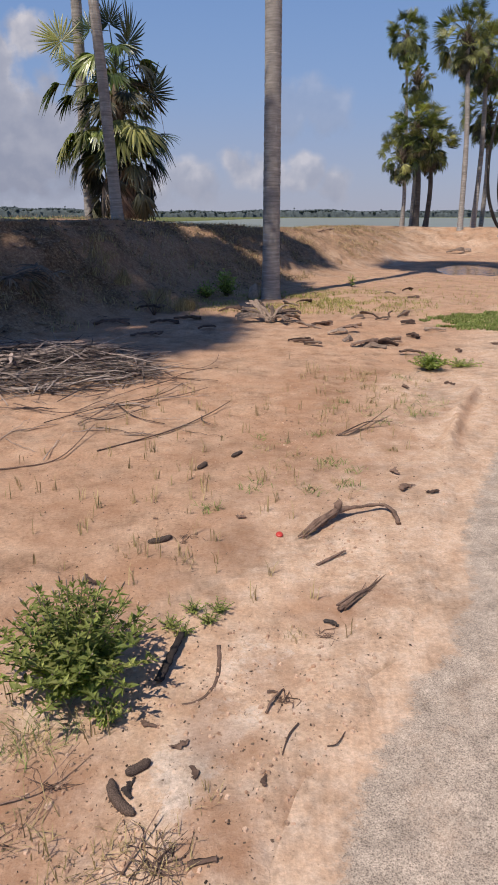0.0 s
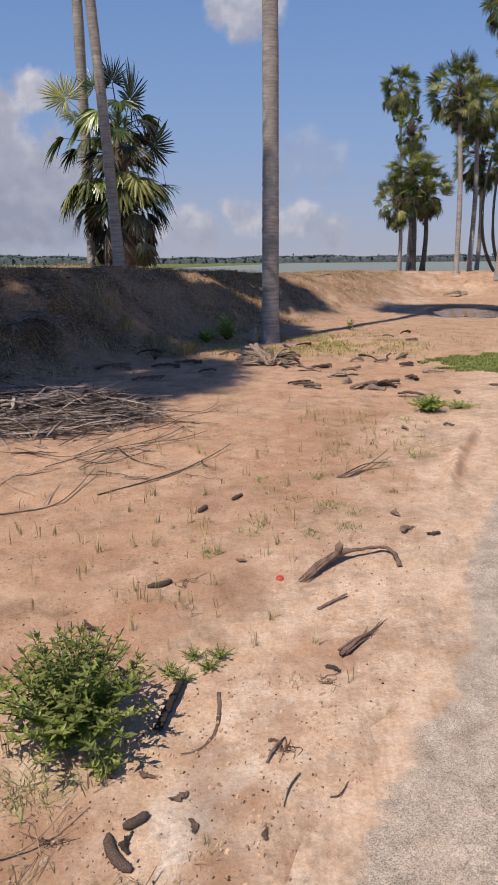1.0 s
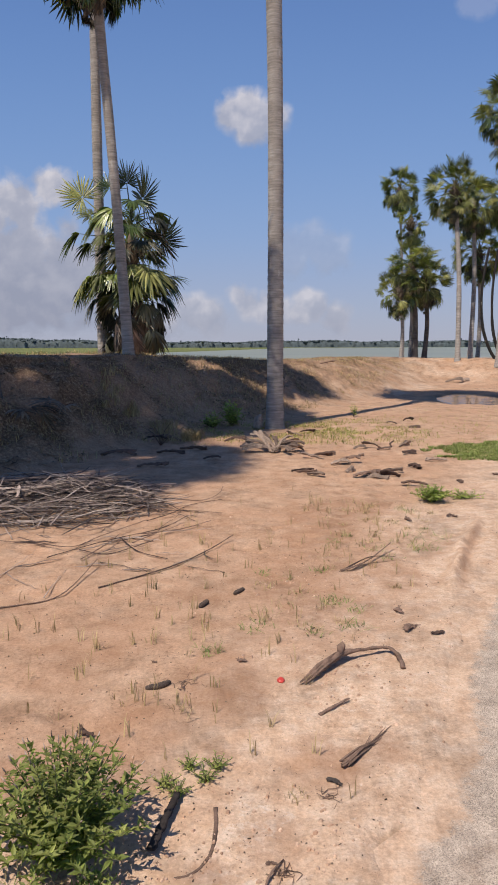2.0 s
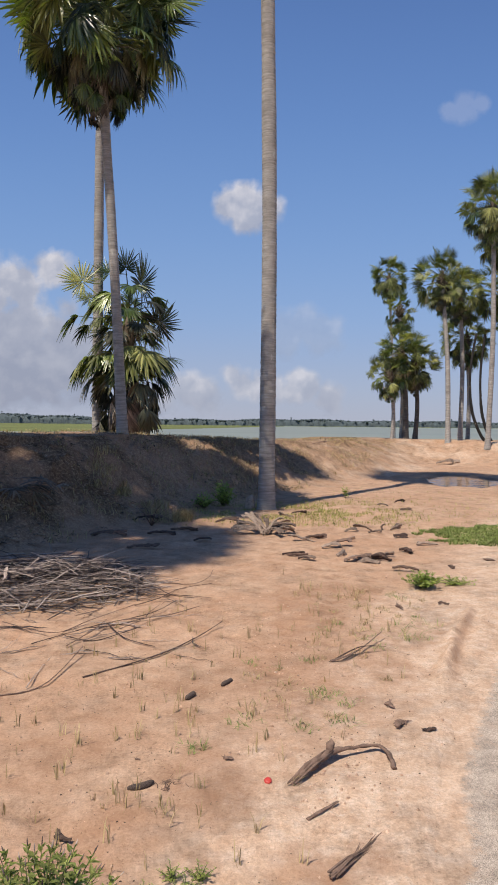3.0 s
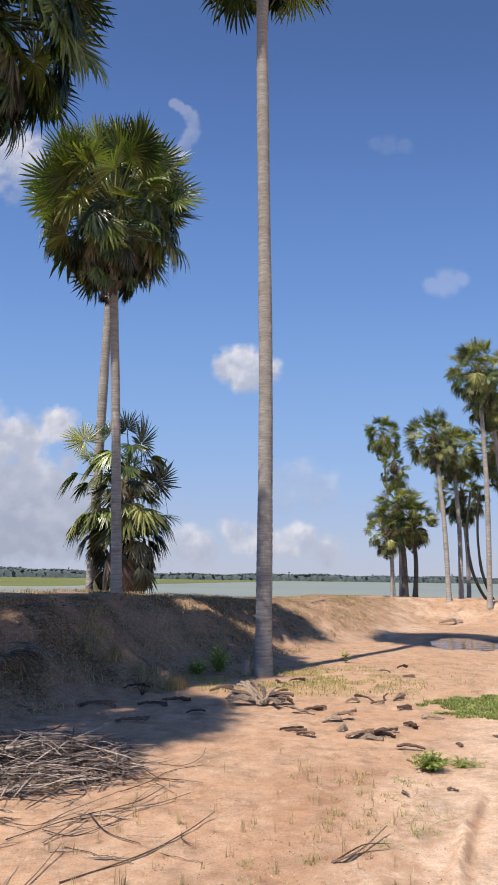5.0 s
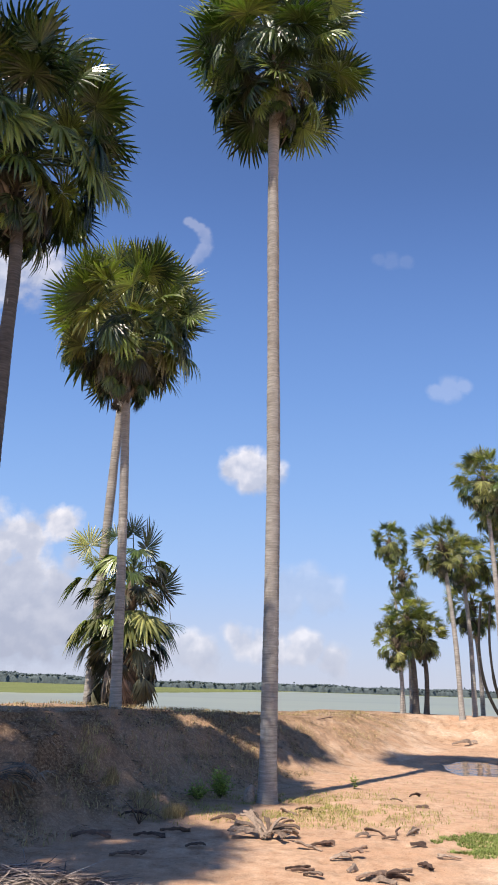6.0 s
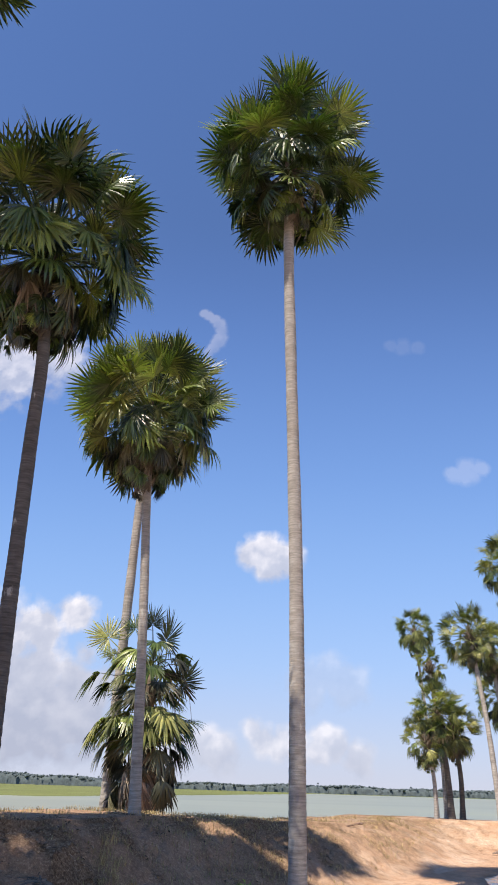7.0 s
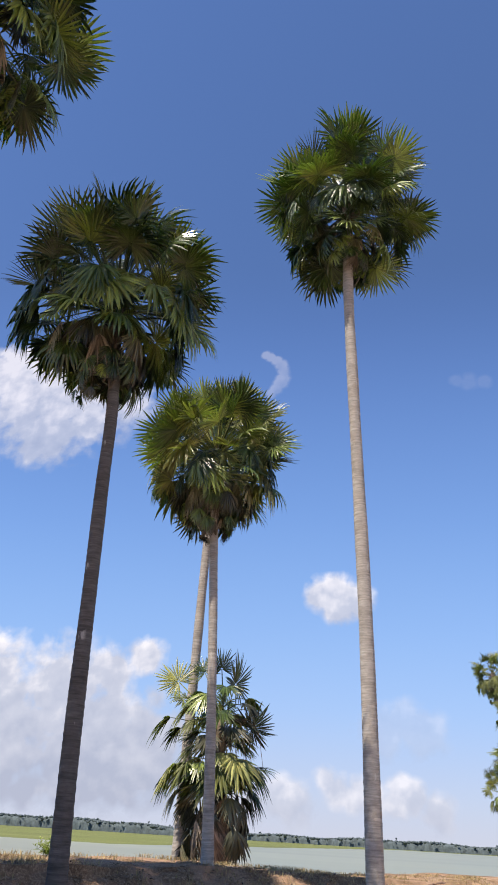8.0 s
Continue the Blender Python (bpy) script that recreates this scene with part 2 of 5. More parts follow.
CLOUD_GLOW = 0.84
M_GROUND = ground_material()
M_ASPHALT = asphalt_material()
M_TRUNK = trunk_material("grey_ringed_bark", (0.18, 0.158, 0.138), (0.46, 0.425, 0.38))
M_TRUNK_DARK = trunk_material("dark_rough_bark", (0.05, 0.045, 0.041), (0.155, 0.143, 0.13))
M_STEM_DARK = trunk_material("blackish_smooth_bark", (0.016, 0.015, 0.014), (0.045, 0.040, 0.036))
M_LEAF = leaf_material("palm_leaf", (0.021, 0.036, 0.008), (0.058, 0.088, 0.018), (0.17, 0.21, 0.044), 0.36, 0.55, 0.12)
# lighter yellow-green copy of palm_leaf: sunlight on the foliage put into the colour
M_LEAF_SUNLIT = leaf_material("sunlit_palm_leaf", (0.065, 0.077, 0.022), (0.18, 0.188, 0.056), (0.35, 0.335, 0.115), 0.42, 0.4, 0.2)
M_LEAF_SKIRT = leaf_material("brown_hanging_leaf", (0.14, 0.092, 0.063), (0.27, 0.18, 0.125), (0.44, 0.31, 0.22), 0.7, 0.25, 0.06)
M_LEAF_OLD = leaf_material("ageing_palm_leaf", (0.026, 0.027, 0.012), (0.075, 0.072, 0.034), (0.26, 0.235, 0.13), 0.42, 0.6, 0.06)
M_LEAF_DEAD = leaf_material("dead_palm_leaf", (0.07, 0.058, 0.046), (0.14, 0.115, 0.09), (0.28, 0.225, 0.17), 0.75, 0.25, 0.04)
# darkened copy of palm_leaf: shade painted into three fans of the young palm
M_LEAF_SHADED = leaf_material("shaded_palm_leaf", (0.016, 0.026, 0.007), (0.024, 0.038, 0.009), (0.036, 0.054, 0.013), 0.42, 0.4, 0.06)
M_BOOT = plain_fibre("leaf_base_fibre", (0.09, 0.07, 0.05), (0.17, 0.13, 0.09))
M_STALK = plain_fibre("dry_stalk", (0.036, 0.023, 0.020), (0.46, 0.36, 0.295), 0.75, (3, 40, 40), half=0.28)
M_PILE_STRAW = plain_fibre("grey_straw", (0.034, 0.022, 0.020), (0.50, 0.405, 0.34), 0.75, (3, 40, 40), True, 0.22)
M_HUSK = plain_fibre("pale_dry_husk", (0.13, 0.090, 0.068), (0.38, 0.285, 0.215), 0.85, (22, 22, 22))
M_YELLOW = plain_fibre("yellowing_grass", (0.24, 0.24, 0.06), (0.46, 0.41, 0.14), 0.75, (8, 8, 8), True)
M_BARK = plain_fibre("weathered_wood", (0.055, 0.034, 0.027), (0.24, 0.155, 0.112), 0.85, (22, 22, 22))
M_CHAR = plain_fibre("blackened_wood", (0.022, 0.017, 0.016), (0.085, 0.068, 0.058), 0.85, (30, 30, 30))
pk = Mat("knobbly_catkin", 0.85, 0.2)
knob = pk.voronoi(300.0, "Distance")
pk.colour(pk.mix(1.0, pk.ramp(pk.random(), [(0.0, (0.125, 0.092, 0.075)), (1.0, (0.18, 0.125, 0.096))]), pk.ramp(knob, [(0.15, 1.1), (0.7, 0.5)]), "MULTIPLY"))
pk.bump(pk.math("SUBTRACT", 1.0, knob), 0.7, 0.004)
M_POD = pk.m
M_HERB = leaf_material("herb_leaf", (0.16, 0.19, 0.05), (0.23, 0.255, 0.072), (0.33, 0.335, 0.11), 0.6, 0.25, 0.28)
M_STEM = plain_fibre("herb_stem", (0.12, 0.13, 0.05), (0.16, 0.16, 0.07))
M_GRASS = plain_fibre("green_grass", (0.13, 0.175, 0.038), (0.25, 0.30, 0.08), 0.6, (8, 8, 8), True)
M_STRAW = plain_fibre("dry_grass", (0.26, 0.19, 0.085), (0.50, 0.39, 0.19), 0.8, (8, 8, 8), True)
M_LITTER = plain_fibre("litter", (0.05, 0.034, 0.025), (0.24, 0.165, 0.115), 0.9, (30, 30, 30), True)
M_SCRAP = plain_fibre("dry_leaf_scrap", (0.09, 0.060, 0.040), (0.40, 0.29, 0.19), 0.9, (20, 20, 20), True)
M_CLOD = plain_fibre("dry_clod", (0.42, 0.26, 0.17), (0.60, 0.42, 0.30), 0.95, (30, 30, 30), True)
# blue-grey of distance: the haze in front of the trees is in their colour
M_WOODS_HAZED = plain_fibre("far_woods", (0.078, 0.098, 0.104), (0.088, 0.110, 0.114), 1.0, (0.3, 0.3, 0.3), True)
M_WATER = water_material("lake_water", (0.23, 0.24, 0.17), 0.35, 0.35, 0.6, 0.3)
M_PUDDLE = water_material("puddle_water", (0.03, 0.025, 0.02), 0.02, 0.9, 2.2, 0.5)
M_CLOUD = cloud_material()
red = Mat("red_plastic", 0.4, 0.5)
red.colour(red.ramp(red.noise(60.0), [(0.3, (0.45, 0.04, 0.03)), (0.7, (0.60, 0.07, 0.05))]))
M_RED = red.m

# ---- the lie of the land ----
CREST = np.array([(-16.0, -12.0), (-9.0, 2.0), (-5.3, 8.7), (-3.7, 11.7), (-2.4, 15.3), (2.0, 23.5), (5.8, 31.2), (9.0, 31.3), (13.0, 28.8), (24.0, 24.0), (60.0, 14.0)])
CREST_Z = np.array([1.3, 1.35, 1.36, 1.36, 1.35, 1.0, 0.98, 0.93, 0.93, 0.9, 0.9])
CREST_W = np.array([2.2, 2.2, 2.2, 2.2, 2.3, 3.0, 3.6, 3.6, 3.2, 3.0, 3.0])
EDGE_Y = [-20.0, -6.0, 0.0, 2.26, 2.44, 2.63, 2.74, 2.84, 3.04, 3.10, 3.34, 3.42, 3.73, 4.01, 4.56, 5.33, 8.0, 40.0]
EDGE_X = [-10.6, -3.8, -0.90, 0.12, 0.17, 0.26, 0.36, 0.43, 0.48, 0.63, 0.68, 0.81, 0.87, 0.94, 1.20, 1.59, 2.95, 19.5]
WATER_Z = -0.75


def bank(x, y):
    """Signed distance from the bank's crest (minus: lake side), its height and its width there."""
    best = np.full(np.shape(x), 1e9)
    sd, cz, cw = np.zeros_like(best), np.zeros_like(best), np.zeros_like(best)
    for i in range(len(CREST) - 1):
        a, b = CREST[i], CREST[i + 1]
        d = b - a
        t = np.clip(((x - a[0]) * d[0] + (y - a[1]) * d[1]) / (d @ d), 0, 1)
        px, py = x - a[0] - t * d[0], y - a[1] - t * d[1]
        dist = np.hypot(px, py)
        s = np.sign(px * d[1] - py * d[0])
        near = dist < best
        best = np.where(near, dist, best)
        sd = np.where(near, s * dist, sd)
        cz = np.where(near, CREST_Z[i] * (1 - t) + CREST_Z[i + 1] * t, cz)
        cw = np.where(near, CREST_W[i] * (1 - t) + CREST_W[i + 1] * t, cw)
    return sd, cz, cw


def meadow(x, y):
    """How far a place lies inside the flooded meadow across the lake, in metres."""
    near = 150 + 5.5 * np.maximum(0, x + 45) + 40 * (fbm(x / 60, y / 90, 3, 5) - 0.5)
    return np.minimum(y - near, 1200 - y)


def land(x, y):
    x, y = np.asarray(x, float), np.asarray(y, float)
    sd, cz, cw = bank(x, y)
    lump = fbm(x * 0.9, y * 0.9, 3, 3) - 0.5
    sdn = sd + 0.35 * lump + 0.18 * (fbm(x * 3, y * 3, 2, 8) - 0.5)
    front = 1 - smooth(-0.15, 1, sdn / cw)
    crest = cz * (1 + 0.10 * lump)
    z = np.where(sd > 0, crest * front, crest)
    back = smooth(-3.0, -9.0, sd)
    z = np.where(sd < 0, crest * (1 - back) - 1.7 * back, z)
    slope = smooth(0.05, 0.3, front) * (1 - smooth(0.9, 1.0, front)) * (sd > 0)
    z += slope * (0.16 * (fbm(x * 3, y * 3, 3, 12) - 0.5) + 0.10 * (fbm(x * 9, y * 9, 2, 14) - 0.5))
    flat = smooth(0.3, 2.0, sd)
    z += flat * (0.05 * (fbm(x * 0.7, y * 0.7, 3, 21) - 0.5) + 0.028 * (fbm(x * 4.5, y * 4.5, 3, 31) - 0.5))
    # crumbly patches, pits and small clods
    crumbly = smooth(0.42, 0.6, fbm(x * 1.1 + 5, y * 1.1, 3, 36)) * smooth(-0.35, -0.7, x - np.interp(y, EDGE_Y, EDGE_X))
    z += flat * crumbly * (0.022 * (fbm(x * 13, y * 13, 2, 33) - 0.5) - 0.014 * smooth(0.70, 0.86, vnoise(x * 8, y * 8, 35)))
    # hollow of the puddle
    r = np.hypot((x - 6.2 - 0.15 * (y - 20.0)) / 0.9, (y - 20.6) / 2.0) + 0.9 * (fbm(x * 1.4, y * 0.8, 3, 43) - 0.5)
    z -= 0.23 * (1 - smooth(0.55, 1.2, r)) * (0.25 + 1.5 * fbm(x * 1.6, y * 0.9, 3, 41))
    # wheel rut and its raised edge
    c = np.interp(y, [5.0, 5.3, 5.94, 6.6, 6.9], [1.22, 1.33, 1.56, 1.86, 2.0]) + 0.10 * (fbm(x * 3, y * 7, 3, 61) - 0.5)
    on = smooth(5.0, 5.4, y) * (1 - smooth(6.5, 7.0, y))
    z += on * (-0.07 * np.exp(-((x - c - 0.10) / 0.10) ** 2) + 0.11 * fbm(x * 9, y * 9, 3, 62) * np.exp(-((x - c + 0.05) / 0.05) ** 2))
    # road bed: the sand thins out over the asphalt
    e = np.interp(y, EDGE_Y, EDGE_X)
    lap = flat * smooth(-0.42, -0.25, x - e)
    z = z + lap * (np.maximum(z, 0.008) - z)
    off = x - e + 0.08 + 0.16 * (fbm(x * 5, y * 5, 5, 51) - 0.5)
    z = np.where(flat > 0, z - flat * (z + 0.05) * smooth(-0.10, 0.14, off), z)
    z += flat * 0.007 * np.exp(-((off + 0.32) / 0.22) ** 2)
    # beyond the lake
    far = smooth(60, 110, y) * (sd < -9)
    lowland = np.where(meadow(x, y) > 0, WATER_Z + 0.12 * smooth(0, 12, meadow(x, y)), -1.6)
    shore = smooth(640, 690, y + 60 * (fbm(x / 150, 3.3, 3, 6) - 0.5))
    lowland = lowland * (1 - shore) - 0.5 * shore
    z = np.where(sd < -9, z * (1 - far) + lowland * far, z)
    return z


def land_z(x, y):
    return float(land(np.array([x]), np.array([y]))[0])


def steps(lo, hi, fine_lo, fine_hi, step, grow):
    mid = list(np.arange(fine_lo, fine_hi + step * 0.5, step))
    up, d = [], step
    while not up or up[-1] < hi:
        d *= grow
        up.append((up[-1] if up else mid[-1]) + d)
    down, d = [], step
    while not down or down[-1] > lo:
        d *= grow
        down.append((down[-1] if down else mid[0]) - d)
    return np.array(down[::-1] + mid + up)


def build_ground():
    xs = steps(-4200, 4200, -4.6, 4.2, 0.028, 1.07)
    ya = np.concatenate([np.arange(1.6, 7.0, 0.024), np.arange(7.0, 12.0, 0.04)])
    yb = np.arange(12.0, 36.0, 0.09)
    yc = steps(-900, 4600, 40, 41, 0.5, 1.07)
    yd, d = [], 0.04
    while not yd or yd[-1] > -900:
        yd.append((yd[-1] if yd else 1.6) - d)
        d *= 1.12
    ys = np.concatenate([np.array(yd[::-1]), ya, yb, np.arange(36.0, 40.0, 0.4), yc[yc >= 40.0]])
    X, Y = np.meshgrid(xs, ys)
    Z = land(X, Y)
    nx, ny = len(xs), len(ys)
    co = np.stack([X, Y, Z], -1).reshape(-1, 3)
    i = np.arange(nx * ny).reshape(ny, nx)
    quads = np.stack([i[:-1, :-1], i[:-1, 1:], i[1:, 1:], i[1:, :-1]], -1).reshape(-1, 4)
    me = bpy.data.meshes.new("ground")
    me.from_pydata(co.tolist(), [], quads.tolist())
    me.materials.append(M_GROUND)
    me.shade_smooth()
    sd, cz, cw = bank(X, Y)
    off = X - np.interp(Y, EDGE_Y, EDGE_X)
    rough = fbm(X * 1.7, Y * 1.7, 4, 61)
    dry = smooth(1.15, 0.55, sd / cw + 0.5 * (rough - 0.5)) * (sd > -12) * (0.55 + 0.45 * smooth(0.35, 0.6, fbm(X * 1.1, Y * 1.1, 3, 66)))
    dry = np.maximum(dry, 0.55 * smooth(11.5, 13.5, Y + 2 * (rough - 0.5)) * smooth(0.45, 0.62, rough) * (sd > 0))
    # dark cover stays on the shaded left bank, thinned out on the sunlit right
    dry = dry * (1 - 0.85 * smooth(-1.5, 3.0, X - 0.35 * (Y - 15)))
    green = np.where((Y > 80) & (meadow(X, Y) > -4), 1.0, 0.0) + 1.0 * ((Y > 600) & (meadow(X, Y) <= -4))
    lane = 1 - smooth(0.45, 1.6, -off + 0.9 * (rough - 0.5))
    patchy = smooth(-0.25, -0.5, off)
    pale = np.clip(lane * 0.62 + 0.6 * patchy * smooth(0.5, 0.7, fbm(X * 0.9 + 3, Y * 0.9, 3, 71)) * smooth(5.2, 3.2, Y + 0.4 * X), 0, 1)
    # paler soil on the right bank, its sunlight partly put into the colour
    pale = np.maximum(pale, 0.6 * smooth(0.45, 0.7, rough) * (sd > -2) * (sd < cw) * smooth(0.5, 3.0, X))
    for x, y, q, a in ((-0.2, 2.55, 0.34, 1.0), (0.08, 2.6, 0.22, 0.8), (0.3, 3.98, 0.45, 0.66), (-0.05, 3.1, 0.25, 0.8), (0.75, 5.2, 0.4, 0.6), (1.6, 7.0, 0.5, 0.5)):
        d = np.hypot(X - x, (Y - y) * 0.8) / q + 1.1 * (fbm(X * 5, Y * 5, 4, 91) - 0.5)
        pale = np.maximum(pale, a * (1 - smooth(0.3, 1.1, d)) * smooth(-0.25, -0.45, off))
    r = np.hypot((X - 6.2 - 0.15 * (Y - 20.0)) / 1.3, (Y - 21.0) / 2.4)
    wet = 0.8 * (1 - smooth(0.6, 1.15, r + 0.7 * (rough - 0.5)))
    cover = me.color_attributes.new("cover", "FLOAT_COLOR", "POINT")
    cover.data.foreach_set("color", np.stack([dry, green, pale, wet], -1).reshape(-1).astype(np.float32))
    stain_shade = np.zeros_like(X)
    for x, y, r, a in ((-0.62, 2.35, 0.28, 0.75), (-0.16, 2.36, 0.14, 0.8), (-0.15, 4.05, 0.32, 0.6), (-0.75, 3.3, 0.4, 0.4), (0.35, 5.0, 0.7, 0.45), (0.2, 4.6, 0.5, 0.4), (0.45, 3.45, 0.12, 0.5), (0.2, 3.42, 0.16, 0.5), (-0.1, 2.66, 0.10, 0.5), (0.75, 5.9, 0.7, 0.35), (0.02, 2.98, 0.14, 0.35), (1.2, 6.2, 0.4, 0.35), (0.55, 6.5, 0.45, 0.5), (0.9, 5.5, 0.3, 0.5), (-0.35, 5.1, 0.3, 0.35), (0.6, 7.1, 0.5, 0.45), (0.15, 5.6, 0.4, 0.4), (1.0, 7.4, 0.4, 0.45), (-0.9, 4.3, 0.4, 0.4), (-0.5, 3.6, 0.25, 0.5), (0.28, 3.4, 0.12, 0.7), (-0.2, 2.78, 0.12, 0.6), (0.1, 2.42, 0.12, 0.6), (-0.5, 2.2, 0.15, 0.6)):
        d = np.hypot(X - x, (Y - y) * 0.7) / r + 0.9 * (fbm(X * 6, Y * 6, 4, 81) - 0.5)
        stain_shade = np.maximum(stain_shade, a * (1 - smooth(0.35, 1.05, d)))
    # shadow of the rut's lip, painted as a dark line beside the soil stains
    rut = np.interp(Y, [5.0, 5.3, 5.94, 6.6, 6.9], [1.22, 1.33, 1.56, 1.86, 2.0])
    stain_shade = np.maximum(stain_shade, 0.75 * np.exp(-((X - rut + 0.01) / 0.04) ** 2) * smooth(5.05, 5.4, Y) * (1 - smooth(6.4, 6.9, Y)))
    st = me.attributes.new("stain_shade", "FLOAT", "POINT")
    st.data.foreach_set("value", stain_shade.reshape(-1).astype(np.float32))
    thing("ground", me, Matrix(), "sandy reddish ground with a dry grassy bank", "ground", kind="structure")


def build_road():
    g, n = Geo(), 400
    cols = (-0.15, -0.08, 0.0, 0.08, 0.26, 0.9, 3.8, 4.3)
    for k in range(n + 1):
        y = -20 + 60 * k / n
        x = float(np.interp(y, EDGE_Y, EDGE_X))
        for j, w in enumerate(cols):
            g.v.append(Vector((x + w, y, 0.004 - 0.0015 * abs(w - 2))))
    m = len(cols)
    for k in range(n):
        for j in range(m - 1):
            a = m * k + j
            g.f.append((a, a + 1, a + m + 1, a + m))
    me = g.mesh("road", M_ASPHALT)
    sand = me.attributes.new("edge", "FLOAT", "POINT")
    for i in range(len(me.vertices)):
        sand.data[i].value = (1.0, 0.92, 0.58, 0.24, 0.05, 0.0, 0.05, 1.0)[i % m]
    thing("road", me, Matrix(), "worn grey chip-sealed asphalt road edged by sand", "road", kind="structure")


def build_water():
    g = Geo().add([(-4000, 12, WATER_Z), (4000, 12, WATER_Z), (4000, 690, WATER_Z), (-4000, 690, WATER_Z)], [(0, 1, 2, 3)])
    thing("water", g.mesh("water", M_WATER, False), Matrix(), "wide shallow pale lake behind the bank", "lake", kind="structure")
    g = Geo().add([(4.2, 17.0, -0.04), (8.6, 17.0, -0.04), (9.0, 24.8, -0.04), (4.6, 24.8, -0.04)], [(0, 1, 2, 3)])
    thing("puddle", g.mesh("puddle", M_PUDDLE, False), Matrix(), "shallow muddy puddle in the sand", "puddle", kind="structure")


# ---- palms ----
def fan_mesh(name, rng, material, blade=0.95, stalk=1.05, count=30, spread=300, droop=0.25, fold=0.2, ragged=0.1, sag=0.12):
    """One fan leaf: a stalk along +Y and a pleated blade split into pointed fingers, its upper face to +Z."""
    g = Geo()
    pts = [Vector((0, stalk * t, -sag * t * t)) for t in (0, 0.35, 0.7, 1.0)]
    g.tube(pts, [0.038, 0.022, 0.017, 0.013], 5, 0.55)
    hub = pts[-1]
    half = radians(spread) / 2
    da = 2 * half / count
    for i in range(count):
        a = -half + da * (i + 0.5) + da * ragged * (rng.random() - 0.5)
        length = blade * (0.70 + 0.30 * math.cos(a * 0.5)) * (1 - ragged * rng.random())
        wide = math.tan(da / 2) * 1.02
        limp = droop * (0.7 + 0.6 * rng.random())
        twist = 0.25 * ragged * (rng.random() - 0.5) * 4
        roll = rng.uniform(-0.55, 0.55)
        base = len(g.v)
        for r, w in ((0.05, 1.0), (0.3, 1.0), (0.5, 0.9), (0.78, 0.56), (1.0, 0.05)):
            rr = r * length
            dz = -limp * length * r ** 2.2 + fold * abs(math.sin(a)) * rr * 0.9
            shrink = math.cos(min(1.0, limp * r * 1.1))
            aa = a + twist * max(0, r - 0.5)
            c = Vector((math.sin(aa) * rr * shrink, math.cos(aa) * rr * shrink, dz))
            s = Vector((math.cos(aa), -math.sin(aa), roll * max(0.0, r - 0.25))) * (wide * min(rr, 0.58 * length) * w)
            g.v += [hub + c - s, hub + c + Vector((0, 0, 0.42 * s.length)), hub + c + s]
        for k in range(4):
            b = base + 3 * k
            g.f += [(b, b + 1, b + 4, b + 3), (b + 1, b + 2, b + 5, b + 4)]
    return g.mesh(name, material, False)


def hanging_mesh(name, rng, material, blade=0.95, stalk=0.95, count=22, spread=130, ragged=0.25, out=0.45):
    """An old fan leaf: the stalk runs along +Y, and from its end the fingers hang down as a curtain."""
    g = Geo()
    pts = [Vector((0, stalk * t, 0.10 * math.sin(3.0 * t) - 0.10 * t * t)) for t in (0, 0.35, 0.7, 1.0)]
    g.tube(pts, [0.045, 0.03, 0.022, 0.016], 5, 0.55)
    hub = pts[-1]
    half = radians(spread) / 2
    da = 2 * half / count
    for i in range(count):
        a = -half + da * (i + 0.5) + da * 1.2 * (rng.random() - 0.5)
        length = blade * (1 - 0.35 * abs(a / half) ** 2) * (1 - ragged * rng.random())
        wide = blade * math.sin(da / 2) * 0.85
        push = out * (0.6 + 0.8 * rng.random())
        base = len(g.v)
        for u, w in ((0.04, 0.25), (0.28, 0.9), (0.5, 1.0), (0.78, 0.55), (1.0, 0.05)):
            c = Vector((math.sin(a) * length * u * 0.85, length * push * (u - 0.55 * u * u), -math.cos(a * 0.8) * length * (0.25 * u + 0.75 * u ** 1.4)))
            s = Vector((math.cos(a), 0.25 * (rng.random() - 0.5), math.sin(a) * 0.6)) * (wide * w)
            g.v += [hub + c - s, hub + c + Vector((0, 0.45 * s.length, 0)), hub + c + s]
        for k in range(4):
            b = base + 3 * k
            g.f += [(b, b + 1, b + 4, b + 3), (b + 1, b + 2, b + 5, b + 4)]
    return g.mesh(name, material, False)


rng = random.Random(7)
